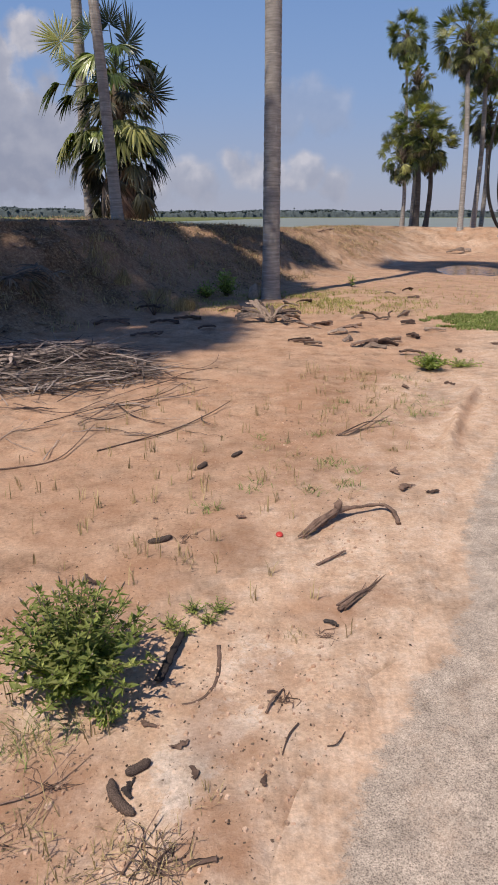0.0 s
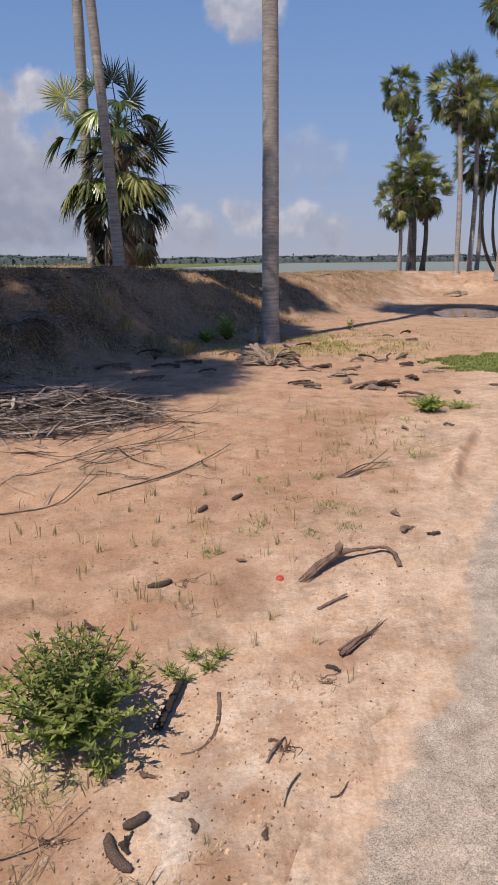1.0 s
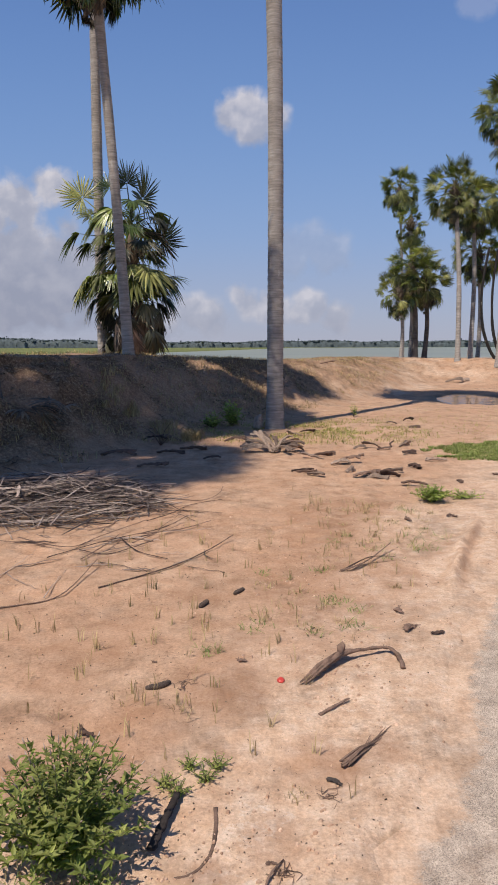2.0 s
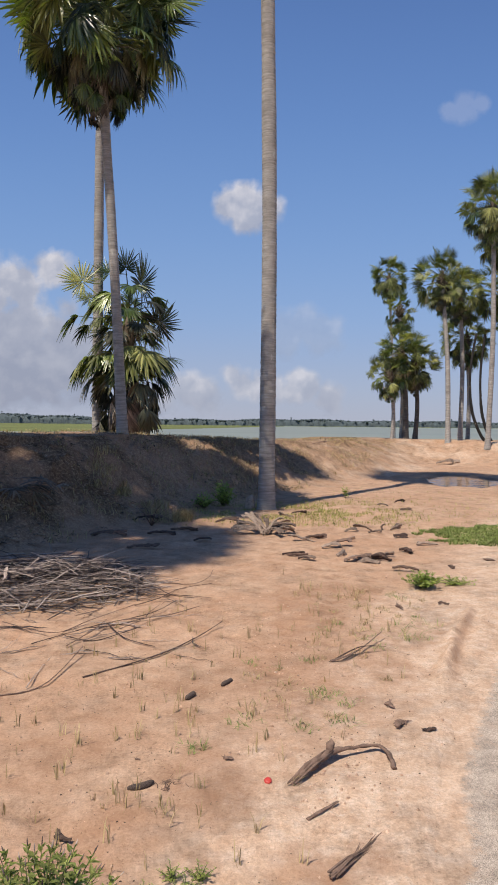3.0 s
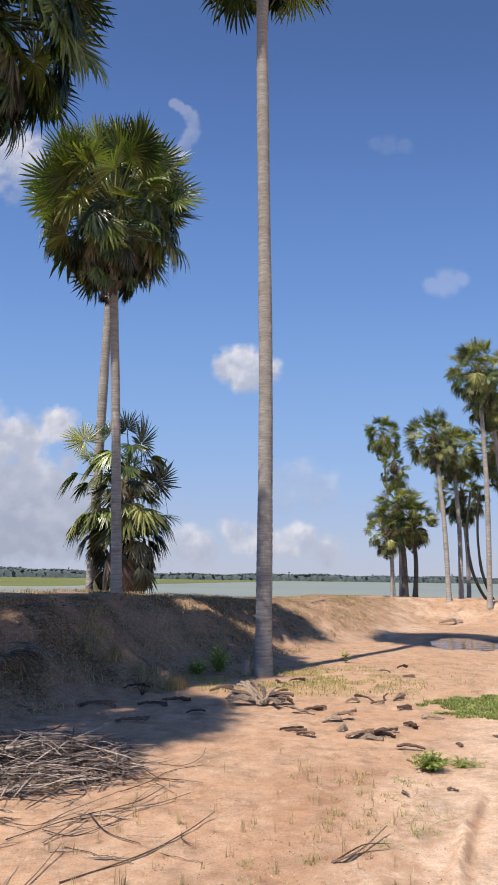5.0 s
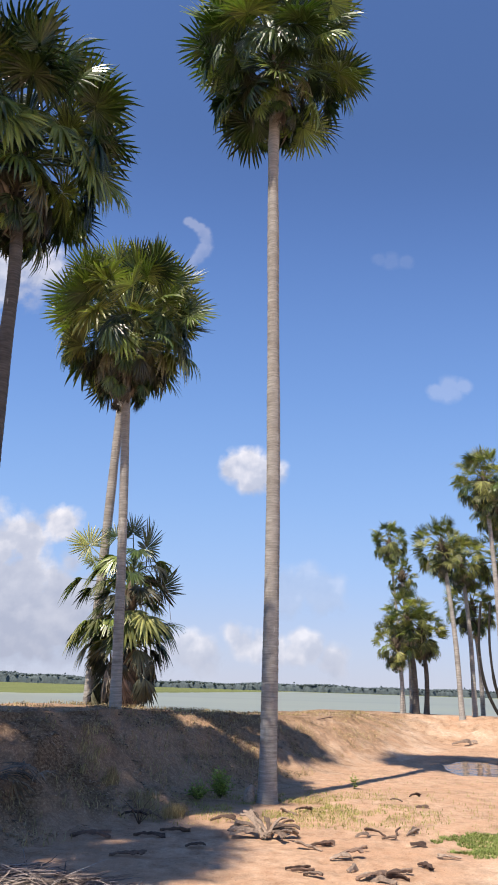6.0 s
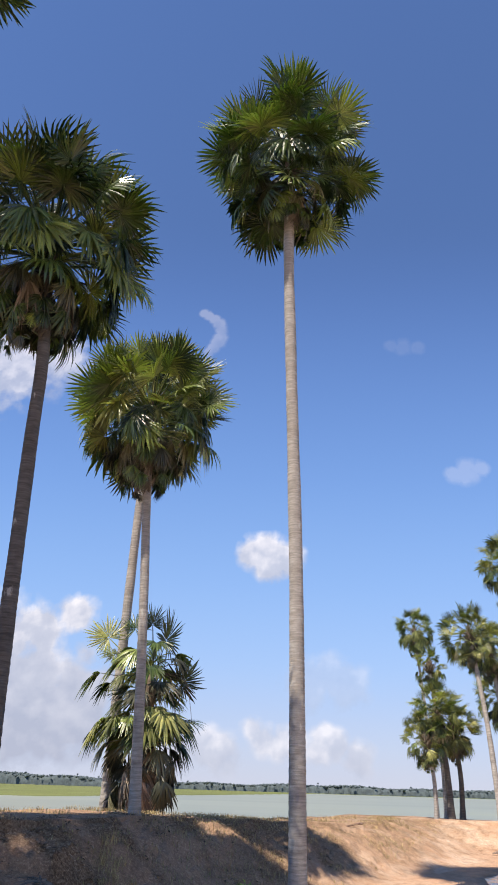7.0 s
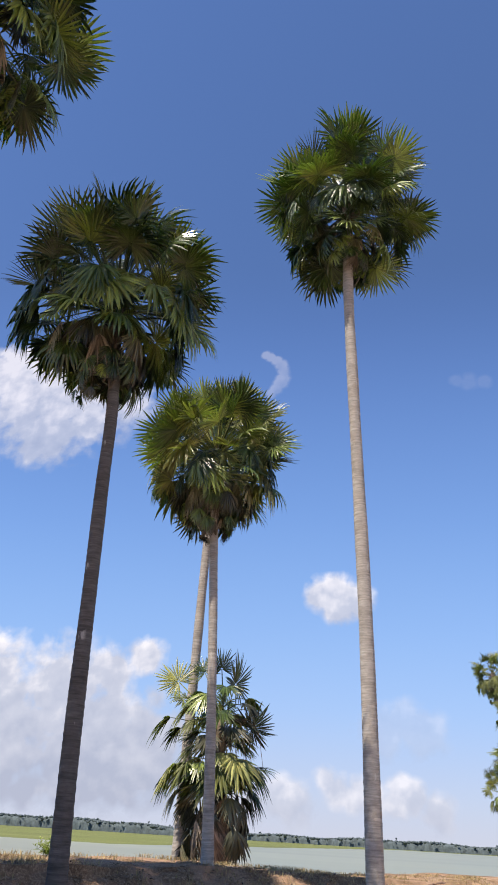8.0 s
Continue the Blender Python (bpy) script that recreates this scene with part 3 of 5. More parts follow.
LEAVES = {
    "young": [fan_mesh("young_leaf", rng, M_LEAF, 0.70, 1.10, 26, 170 + 40 * k, 0.05, 0.55, 0.14, 0.0) for k in range(3)],
    "green": [fan_mesh("green_leaf", rng, M_LEAF, 0.70, 1.22, 28, 235 + 22 * k, 0.12 + 0.13 * k, 0.50 - 0.15 * k, 0.22) for k in range(4)],
    "limp": [fan_mesh("limp_leaf", rng, M_LEAF, 0.72, 1.20, 26, 220 + 30 * k, 0.55 + 0.15 * k, -0.2, 0.25, 0.2) for k in range(2)]
    + [hanging_mesh("limp_leaf", rng, M_LEAF, 0.82, 1.12, 26, 150 + 25 * k, 0.28, 0.55) for k in range(3)],
    "old": [hanging_mesh("old_leaf", rng, M_LEAF_OLD, 0.85, 0.95, 24, 110 + 20 * k, 0.35, 0.35) for k in range(3)],
    "dead": [hanging_mesh("dead_leaf", rng, M_LEAF_DEAD, 0.90, 0.65, 18, 80 + 20 * k, 0.5, 0.2) for k in range(3)],
    "light_young": [fan_mesh("young_leaf", rng, M_LEAF_SUNLIT, 0.70, 1.12, 24, 190 + 40 * k, 0.08, 0.5, 0.14, 0.0) for k in range(3)],
    "light_green": [fan_mesh("green_leaf", rng, M_LEAF_SUNLIT, 0.70, 1.22, 25, 235 + 25 * k, 0.2 + 0.14 * k, 0.45 - 0.16 * k, 0.24) for k in range(3)],
    "light_limp": [hanging_mesh("limp_leaf", rng, M_LEAF_SUNLIT, 0.90, 1.08, 25, 150 + 25 * k, 0.28, 0.55) for k in range(3)],
    "skirt": [hanging_mesh("dead_leaf", rng, M_LEAF_SKIRT, 1.15, 0.5, 26, 60 + 20 * k, 0.5, 0.15) for k in range(3)],
}


def leaf_pose(origin, theta, phi, twist, size):
    """Stalk at theta degrees from upright, at phi round the trunk; the upper face turns up and inwards."""
    th = radians(theta)
    d = Vector((math.sin(th) * math.cos(phi), math.sin(th) * math.sin(phi), math.cos(th)))
    n = Vector((-math.cos(th) * math.cos(phi), -math.cos(th) * math.sin(phi), math.sin(th)))
    n = (Matrix.Rotation(twist, 3, d) @ n).normalized()
    x = d.cross(n).normalized()
    m = Matrix((x, d, n)).transposed().to_4x4()
    return Matrix.Translation(origin) @ m @ Matrix.Scale(size, 4)


def trunk_mesh(name, points, r0, r1, material, rng, seg=14, ring=0.055, flare=1.35):
    """A ringed trunk through the points, thickest at its foot."""
    pts = [Vector(p) for p in points]
    length = sum((b - a).length for a, b in zip(pts, pts[1:]))
    n = max(8, int(length / ring))
    path, radii = [], []
    m = len(pts) - 1
    swell = [rng.uniform(-0.05, 0.05) for _ in range(40)]
    for k in range(n + 1):
        u = k / n * m
        i = min(int(u), m - 1)
        t = u - i
        p0, p1, p2, p3 = pts[max(i - 1, 0)], pts[i], pts[i + 1], pts[min(i + 2, m)]
        p = 0.5 * (2 * p1 + (p2 - p0) * t + (2 * p0 - 5 * p1 + 4 * p2 - p3) * t * t + (3 * p1 - p0 - 3 * p2 + p3) * t ** 3)
        path.append(p)
        s = k / n
        r = r0 + (r1 - r0) * s ** 0.8
        r *= 1 + (flare - 1) * math.exp(-s * length / 0.45)
        v = s * length / 0.9
        w = swell[int(v) % 40] * (1 - v % 1) + swell[(int(v) + 1) % 40] * (v % 1)
        radii.append(r * (1 + w) * (1.022 if k % 2 else 0.975 + 0.02 * rng.random()))
    return Geo().tube(path, radii, seg, 1.0, True, 0.025, rng).mesh(name, material)


def boot_mesh(name, rng, r, height, material=None):
    """Heart of the crown: a stub with old leaf bases standing off it."""
    g = Geo()
    g.tube([(0, 0, -height), (0, 0, -0.4 * height), (0, 0, 0.15), (0, 0, 0.5)], [r * 1.05, r * 1.5, r * 1.3, r * 0.4], 10, 1, True, 0.2, rng)
    for k in range(26):
        a, z = k * 2.4, -height * (1 - k / 26)
        d = Vector((math.cos(a), math.sin(a), 0))
        g.tube([d * r * 0.8 + Vector((0, 0, z)), d * (r * 1.7) + Vector((0, 0, z + 0.12)), d * (r * 2.3 + 0.1 * rng.random()) + Vector((0, 0, z + 0.3))], [0.05, 0.035, 0.018], 4, 0.5)
    return g.mesh(name, material or M_BOOT)


def palm(points, r0, r1, radius, label, seed, leaves=52, skirt=0.25, group="", material=None, ring=0.055, low=155, light=0.0):
    """A fan palm: its trunk runs through the points; the crown hangs round the last one, about radius metres wide."""
    rng = random.Random(seed)
    foot = Vector(points[0])
    tree = empty("palm_tree", Matrix.Translation(foot), label, "palm tree", group)
    local = [Vector(p) - foot for p in points]
    part("trunk", trunk_mesh("trunk", local, r0, r1, material or M_TRUNK, rng, ring=ring), tree)
    top = local[-1]
    size = radius / 1.92
    crown = part("crown", boot_mesh("crown", rng, max(r1, 0.12), 0.55 * size), tree, Matrix.Translation(top))
    phi = rng.random() * 6
    leaves = int(leaves * 2.0)
    for k in range(leaves):
        s = (k + 0.5) / leaves
        phi += 2.39996 + rng.uniform(-0.25, 0.25)
        theta = math.degrees(math.acos(1 - (1 - math.cos(radians(low))) * s)) + rng.uniform(-8, 8)
        # light: share of leaves that get the painted sunlit colour
        shade = "light_" if rng.random() < light else ""
        reach = size * (rng.uniform(0.92, 1.07) if rng.random() < 0.66 else rng.uniform(0.60, 0.86))
        if theta < 92 or rng.random() > 0.25 + 0.9 * skirt:
            # stiff fans standing out all round
            mesh = rng.choice(LEAVES[shade + ("young" if theta < 34 else "green")])
            lift, tilt, twist = 0.25 * math.cos(radians(theta)), min(theta, 146), rng.uniform(-1.2, 1.2) if theta < 92 else rng.uniform(-0.8, 0.8)
        else:
            # hanging leaves leave the stem lower and lower, and reach out less
            kind = rng.choice(["old", "old", "dead"]) if theta > 125 and rng.random() < 0.4 + skirt else shade + "limp"
            mesh = rng.choice(LEAVES[kind][-3:])
            lift = -0.12 - 1.0 * size * (theta - 92) / 65
            reach *= 1.08 - 0.45 * (theta - 92) / 65
            tilt, twist = 86 + 0.25 * (theta - 92), rng.uniform(-0.35, 0.35)
        m = leaf_pose(Vector((0, 0, lift)), tilt, phi, twist, reach)
        part("leaf", mesh, crown, m)
    # old leaves folded down against the stem
    for k in range(int(30 + 34 * skirt)):
        phi += 2.39996
        kind = rng.choice(["limp", "limp", "old", "old", "dead"])
        low_by = rng.uniform(0.2, 1.75)
        m = leaf_pose(Vector((0, 0, -size * low_by)), rng.uniform(94, 120), phi, rng.uniform(-0.3, 0.3), size * (0.85 - 0.32 * low_by) * rng.uniform(0.8, 1.1))
        part("leaf", rng.choice(LEAVES[kind][-3:]), crown, m)
    return tree


def build_palms():
    g0 = "palms on the bank"
    palm([(0.40, 13.75, -0.05), (0.41, 13.9, 3.5), (0.40, 13.9, 5.7), (0.36, 13.9, 8.0), (0.30, 13.9, 10.9), (0.25, 13.92, 14.2), (0.31, 13.95, 17.2)],
         0.15, 0.126, 2.65, "tall slender fan palm with a grey ringed trunk on the sand", 11, 66, 0.25, g0, low=152)
    palm([(-2.60, 15.3, 1.25), (-2.72, 15.3, 3.6), (-2.86, 15.3, 5.9), (-3.0, 15.3, 7.9), (-3.1, 15.3, 10.0)],
         0.108, 0.092, 2.2, "grey-trunked fan palm with a full round crown on the bank", 12, 72, 0.65, g0, low=150, light=0.5)
    palm([(-4.36, 21.0, 0.4), (-4.36, 21.0, 4.2), (-4.35, 21.0, 6.6), (-4.32, 21.0, 10.0), (-4.25, 21.0, 13.2)],
         0.16, 0.125, 1.7, "fan palm behind the bank leaning into its neighbour's crown", 13, 44, 0.35, g0)
    palm([(-3.64, 10.5, 0.4), (-3.82, 10.5, 2.9), (-3.94, 10.5, 5.0), (-4.05, 10.5, 6.9), (-4.13, 10.5, 8.5), (-4.42, 10.5, 10.9)],
         0.13, 0.100, 2.35, "dark-trunked fan palm with a shaggy skirt of dead leaves", 14, 72, 0.6, g0, M_TRUNK_DARK, low=152)
    palm([(-7.1, 6.5, 1.2), (-7.0, 6.8, 5.0), (-7.1, 7.1, 10.0), (-6.9, 7.1, 15.5)],
         0.15, 0.115, 2.7, "very tall fan palm with a dense drooping crown", 15, 60, 0.5, g0, low=142)
    # two palms out of view, added to cast the shade on bank and sand
    palm([(-8.5, 4.0, 0.6), (-8.7, 3.8, 7.0), (-8.9, 3.5, 14.0)],
         0.15, 0.115, 2.4, "unseen fan palm with a dense crown, added to shade the bank", 16, 60, 0.5, g0, low=150)
    palm([(-8.0, 1.7, 0.0), (-8.3, 1.7, 9.0), (-8.5, 1.7, 18.0)],
         0.15, 0.115, 2.5, "unseen tall fan palm with a thick crown, added to shade the sand", 17, 84, 0.5, g0, low=150)
    young_palm((-3.45, 20.0, 0.85), 21)


def aim_leaf(base, hub, face):
    """Turn of a leaf whose stalk runs from base to hub, its upper face turned towards face."""
    d = (Vector(hub) - Vector(base)).normalized()
    n = Vector(face)
    n = (n - d * n.dot(d)).normalized()
    return Matrix.Translation(base) @ Matrix((d.cross(n), d, n)).transposed().to_4x4()


def young_palm(foot, seed):
    """A bushy young palm: a few large fans on long stalks, limp ones below, dead leaves hanging round its stem."""
    rng = random.Random(seed)
    tree = empty("young_palm", Matrix.Translation(foot), "bushy young fan palm with a skirt of dead leaves", "palm tree")
    part("trunk", trunk_mesh("trunk", [(0.3, 0, 0), (0.25, 0, 1.6), (0.15, 0, 3.3)], 0.22, 0.10, M_TRUNK_DARK, rng), tree)
    crown = part("crown", boot_mesh("crown", rng, 0.12, 1.6), tree, Matrix.Translation((0.15, 0, 3.3)))
    # hub of the fan, height of the stalk's foot, blade, spread, droop, upper face, leaf
    fans = [
        ((-1.05, -0.25, 4.62), 3.5, 0.80, 290, 0.12, (0.2, -1.0, 0.5), M_LEAF_SUNLIT),
        ((-0.80, -0.45, 4.15), 3.4, 0.62, 250, 0.45, (-0.2, -0.6, 0.9), M_LEAF_SUNLIT),
        ((-0.45, 0.35, 5.00), 3.7, 0.62, 260, 0.10, (0.3, -1.0, 0.3), M_LEAF),
        # next three stand on the shaded side and take the darkened leaf
        ((0.52, 0.15, 4.62), 3.6, 1.08, 300, 0.08, (0.9, -0.35, -0.3), M_LEAF_SHADED),
        ((0.15, -0.30, 4.95), 3.8, 0.66, 250, 0.12, (0.4, -0.9, 0.5), M_LEAF_SHADED),
        ((1.00, 0.05, 3.50), 3.1, 0.88, 280, 0.30, (0.8, -0.5, 0.1), M_LEAF_SHADED),
        ((0.60, 0.40, 3.70), 3.2, 0.70, 250, 0.35, (0.2, 0.4, 0.9), M_LEAF),
        ((1.10, -0.10, 2.55), 2.4, 0.80, 260, 0.45, (0.2, -0.3, 1.0), M_LEAF),
        ((-0.60, 0.50, 3.30), 3.0, 0.70, 250, 0.40, (0.0, 0.3, 1.0), M_LEAF),
        ((0.20, 0.60, 4.20), 3.4, 0.75, 260, 0.25, (0.2, 0.5, 0.9), M_LEAF),
    ]
    for k, (hub, zb, blade, spread, droop, face, mat) in enumerate(fans):
        base = Vector((0.2, 0, zb)) - Vector((0.15, 0, 3.3))
        end = Vector(hub) - Vector((0.15, 0, 3.3))
        me = fan_mesh("fan_leaf", rng, mat, blade, (end - base).length, 34, spread, droop, 0.25, 0.38, 0.06)
        part("leaf", me, crown, aim_leaf(base, end, face))
    # limp fans: hub, height of the stalk's foot, blade, spread, leaf
    limp = [
        ((-1.15, -0.2, 3.75), 3.2, 1.00, 190, M_LEAF_SUNLIT), ((-0.95, 0.2, 3.55), 3.1, 0.80, 160, M_LEAF),
        ((-0.85, -0.35, 2.60), 2.3, 1.05, 200, M_LEAF_SUNLIT), ((-0.50, -0.55, 2.62), 2.3, 1.05, 190, M_LEAF_SUNLIT),
        ((0.62, -0.45, 2.75), 2.4, 1.15, 200, M_LEAF_SUNLIT), ((0.25, -0.55, 2.55), 2.3, 1.00, 180, M_LEAF_SUNLIT),
        ((0.95, -0.15, 2.60), 2.3, 1.05, 190, M_LEAF), ((-1.05, 0.1, 2.45), 2.2, 0.95, 170, M_LEAF),
        ((0.55, 0.45, 2.60), 2.3, 1.00, 180, M_LEAF), ((-0.40, 0.55, 2.50), 2.2, 1.00, 180, M_LEAF),
        ((-0.75, -0.2, 2.05), 1.9, 0.90, 160, M_LEAF_OLD), ((0.95, -0.2, 2.1), 1.9, 0.90, 160, M_LEAF_OLD), ((0.05, -0.5, 2.15), 1.9, 0.9, 160, M_LEAF_OLD),
        ((0.75, 0.3, 1.95), 1.8, 0.90, 150, M_LEAF_OLD), ((-0.55, 0.4, 1.95), 1.8, 0.90, 150, M_LEAF_OLD), ((0.55, -0.4, 1.9), 1.8, 0.85, 150, M_LEAF_OLD),
    ]
    for k in range(32):
        a, z = k * 2.39996, 2.1 + 2.5 * k / 32
        r = rng.uniform(0.35, 0.85)
        limp.append(((0.1 + r * math.cos(a), r * math.sin(a), z), z - 0.35, rng.uniform(0.7, 0.95), 180, rng.choice([M_LEAF, M_LEAF_SUNLIT, M_LEAF_SUNLIT, M_LEAF_OLD])))
    for hub, zb, blade, spread, mat in limp:
        base = Vector((0.2, 0, zb)) - Vector((0.15, 0, 3.3))
        end = Vector(hub) - Vector((0.15, 0, 3.3))
        me = hanging_mesh("limp_leaf", rng, mat, blade, (end - base).length, 26, spread, 0.28, 0.5)
        part("leaf", me, crown, aim_leaf(base, end, (0, 0, 1)))
    for k in range(46):
        theta, kind = rng.uniform(92, 118), rng.choice(["skirt", "skirt", "skirt", "old", "dead"])
        phi = k * 2.39996 + rng.uniform(-0.3, 0.3)
        part("leaf", rng.choice(LEAVES[kind]), crown, leaf_pose((0.1, 0, rng.uniform(-2.3, -1.2)), theta, phi, rng.uniform(-0.3, 0.3), rng.uniform(0.75, 1.1)))
    # bare dry stems of old flowers between the leaves
    for k in range(16):
        a = rng.uniform(-0.8, 1.2)
        z0 = rng.uniform(-0.5, 0.4)
        r = rng.uniform(0.5, 1.25)
        pts = [(0, 0, z0), (0.35 * r, -0.25 * math.cos(a), z0 + rng.uniform(0.1, 0.5)), (0.8 * r, -0.4 * math.cos(a), z0 + rng.uniform(-0.2, 0.4)), (r, -0.45 * math.cos(a), z0 - rng.uniform(0.2, 0.8))]
        part("dry_stem", Geo().tube(curve(pts, 9), [0.014 - 0.001 * i for i in range(10)], 4).mesh("dry_stem", M_BOOT), crown)
    return tree


def build_far_palms():
    g = "palm grove at the lake's edge"

    def z(x, y):
        return land_z(x, y) - 0.08

    spec = [
        # foot, top of the trunk, crown radius, leaves, low
        ((10.7, 50.0), (10.1, 50.0, 12.1), 1.75, 46, 150, "slim fan palm with a small round crown"),
        ((8.85, 31.0), (8.75, 32.0, 8.2), 1.55, 50, 155, "fan palm with drooping leaves and a leaning trunk"),
        ((10.05, 29.5), (10.2, 29.8, 10.8), 1.65, 54, 155, "tall fan palm with a dense crown"),
        ((10.0, 33.0), (10.35, 34.5, 8.0), 1.55, 50, 158, "fan palm with hanging dead leaves"),
        ((11.6, 31.5), (11.3, 31.5, 10.2), 1.7, 54, 158, "tall fan palm half hidden by its neighbour"),
        ((12.6, 34.0), (12.4, 34.5, 8.2), 1.8, 54, 162, "fan palm with a dense dark crown"),
        ((11.3, 36.0), (11.2, 36.0, 6.0), 1.6, 50, 165, "low fan palm among taller ones"),
        ((13.2, 32.0), (13.0, 32.5, 6.2), 1.7, 50, 165, "low fan palm with a shaggy skirt"),
        ((7.7, 35.0), (7.55, 35.0, 7.3), 1.0, 30, 130, "young fan palm rising above a clump"),
        ((7.45, 33.0), (7.2, 33.0, 5.0), 1.5, 56, 172, "squat fan palm with a rough stem and dead skirt"),
        ((8.05, 33.6), (7.95, 33.4, 4.4), 1.4, 50, 172, "squat dark-stemmed fan palm"),
        ((6.75, 32.6), (6.6, 32.6, 3.9), 1.2, 40, 165, "small fan palm with a thin trunk"),
    ]
    for k, (f, t, r, n, low, label) in enumerate(spec):
        f, t = (f[0] * 1.022, f[1]), (t[0] * 1.022, t[1], t[2])
        foot = (f[0], f[1], z(*f))
        mid = tuple(0.5 * (a + b) + (0.12 if i == 0 else 0) for i, (a, b) in enumerate(zip(foot, t)))
        palm([foot, mid, t], 0.16 if k == 9 else 0.12 if r > 1.35 else 0.08, 0.085, r, label, 40 + k, int(0.68 * n), 0.5, g, M_TRUNK_DARK if k in (9, 10) else M_TRUNK, ring=0.12, low=low, light=0.85)
    # dark bent stems at the edge of the grove
    for x, y, lean in ((10.85, 31.2, 0.8), (11.25, 31.6, 0.6), (11.85, 30.6, 0.5)):
        foot = Vector((x, y, z(x, y)))
        gm = Geo().tube(curve([(0, 0, 0), (-0.4 * lean, 0, 0.45), (-0.85 * lean, 0, 1.4), (-lean, 0, 2.6), (-lean * 0.95, 0, 3.6), (-lean * 0.7, 0, 4.9)], 20), [0.07] * 10 + [0.055] * 11, 8)
        thing("bent_trunk", gm.mesh("bent_trunk", M_STEM_DARK), Matrix.Translation(foot), "thin dark tree stem bent outwards near its foot", "tree trunk", "bent stems in the grove")


# ---- far shore and sky ----
def build_far_woods():
    rng = random.Random(5)
    g = Geo()
    ico = bmesh.new()
    bmesh.ops.create_icosphere(ico, subdivisions=1, radius=1)
    bv = [v.co.copy() for v in ico.verts]
    bf = [tuple(v.index for v in f.verts) for f in ico.faces]
    ico.free()
    n, x0 = 1500, -900.0

    def tall(x):
        roll = 1 + 0.16 * math.sin(x / 37) * math.sin(x / 83 + 1) + 0.10 * math.sin(x / 11)
        return (6.2 + 3.0 * (1 - float(smooth(-190, -110, x)))) * roll

    for y0, up in ((712.0, 0.84), (742.0, 0.91), (775.0, 0.96)):
        b = len(g.v)
        for k in range(n + 1):
            x = x0 + 2200.0 * k / n
            h = tall(x) * up * rng.uniform(0.92, 1.04)
            y = y0 + rng.uniform(-1, 1)
            g.v += [Vector((x, y, -1.0)), Vector((x + rng.uniform(-0.5, 0.5), y + 1.0, 0.6 * h)), Vector((x, y + 3.0, h)), Vector((x, y + 9.0, 0.4 * h))]
        for k in range(n):
            a = b + 4 * k
            g.f += [(a, a + 4, a + 5, a + 1), (a + 1, a + 5, a + 6, a + 2), (a + 2, a + 6, a + 7, a + 3)]
    for k in range(6500):
        # one crown of a tree, roundish and uneven
        x = -900 + 2200 * rng.random()
        y = 700 + rng.random() * 90
        w = rng.uniform(0.8, 1.9)
        z = tall(x) * rng.uniform(0.84, 0.99) - 0.5 * w
        g.add([Vector((x, y, z)) + Vector((v.x * w, v.y * w, v.z * w * 0.75)) * rng.uniform(0.65, 1.2) for v in bv], bf)
        if rng.random() < 0.006:
            # a palm standing above the others
            t = tall(x) + rng.uniform(0.4, 1.8)
            g.tube([(x, y, 0), (x, y, t)], [0.25, 0.2], 4)
            g.add([Vector((x, y, t)) + Vector((v.x * 1.1, v.y * 1.1, v.z * 0.95)) * rng.uniform(0.6, 1.3) for v in bv], bf)
    thing("far_woods", g.mesh("far_woods", M_WOODS_HAZED), Matrix(), "dark belt of trees on the far shore", "woods", kind="stuff")


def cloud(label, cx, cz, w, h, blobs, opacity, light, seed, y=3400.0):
    """A glowing sheet of cloud far off, thick where its billows are, painted lighter towards its top."""
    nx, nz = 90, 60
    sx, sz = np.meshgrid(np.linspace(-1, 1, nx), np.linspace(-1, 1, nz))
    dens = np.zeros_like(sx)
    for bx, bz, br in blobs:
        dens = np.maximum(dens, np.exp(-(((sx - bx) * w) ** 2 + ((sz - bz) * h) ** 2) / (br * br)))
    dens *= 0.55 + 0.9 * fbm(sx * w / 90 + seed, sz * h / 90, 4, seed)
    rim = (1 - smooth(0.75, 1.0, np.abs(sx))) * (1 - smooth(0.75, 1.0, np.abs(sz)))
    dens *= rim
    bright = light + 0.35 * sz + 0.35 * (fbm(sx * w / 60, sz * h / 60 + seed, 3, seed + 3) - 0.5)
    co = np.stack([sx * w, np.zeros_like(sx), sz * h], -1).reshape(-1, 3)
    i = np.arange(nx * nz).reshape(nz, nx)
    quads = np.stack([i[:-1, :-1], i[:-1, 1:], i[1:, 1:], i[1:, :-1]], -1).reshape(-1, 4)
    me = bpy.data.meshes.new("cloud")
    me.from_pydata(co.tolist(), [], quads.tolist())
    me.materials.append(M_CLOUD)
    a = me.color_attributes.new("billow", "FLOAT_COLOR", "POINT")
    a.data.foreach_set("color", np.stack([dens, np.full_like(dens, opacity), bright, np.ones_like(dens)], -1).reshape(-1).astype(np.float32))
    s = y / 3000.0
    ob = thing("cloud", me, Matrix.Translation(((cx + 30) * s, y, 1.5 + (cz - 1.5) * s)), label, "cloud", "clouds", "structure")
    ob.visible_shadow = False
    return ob


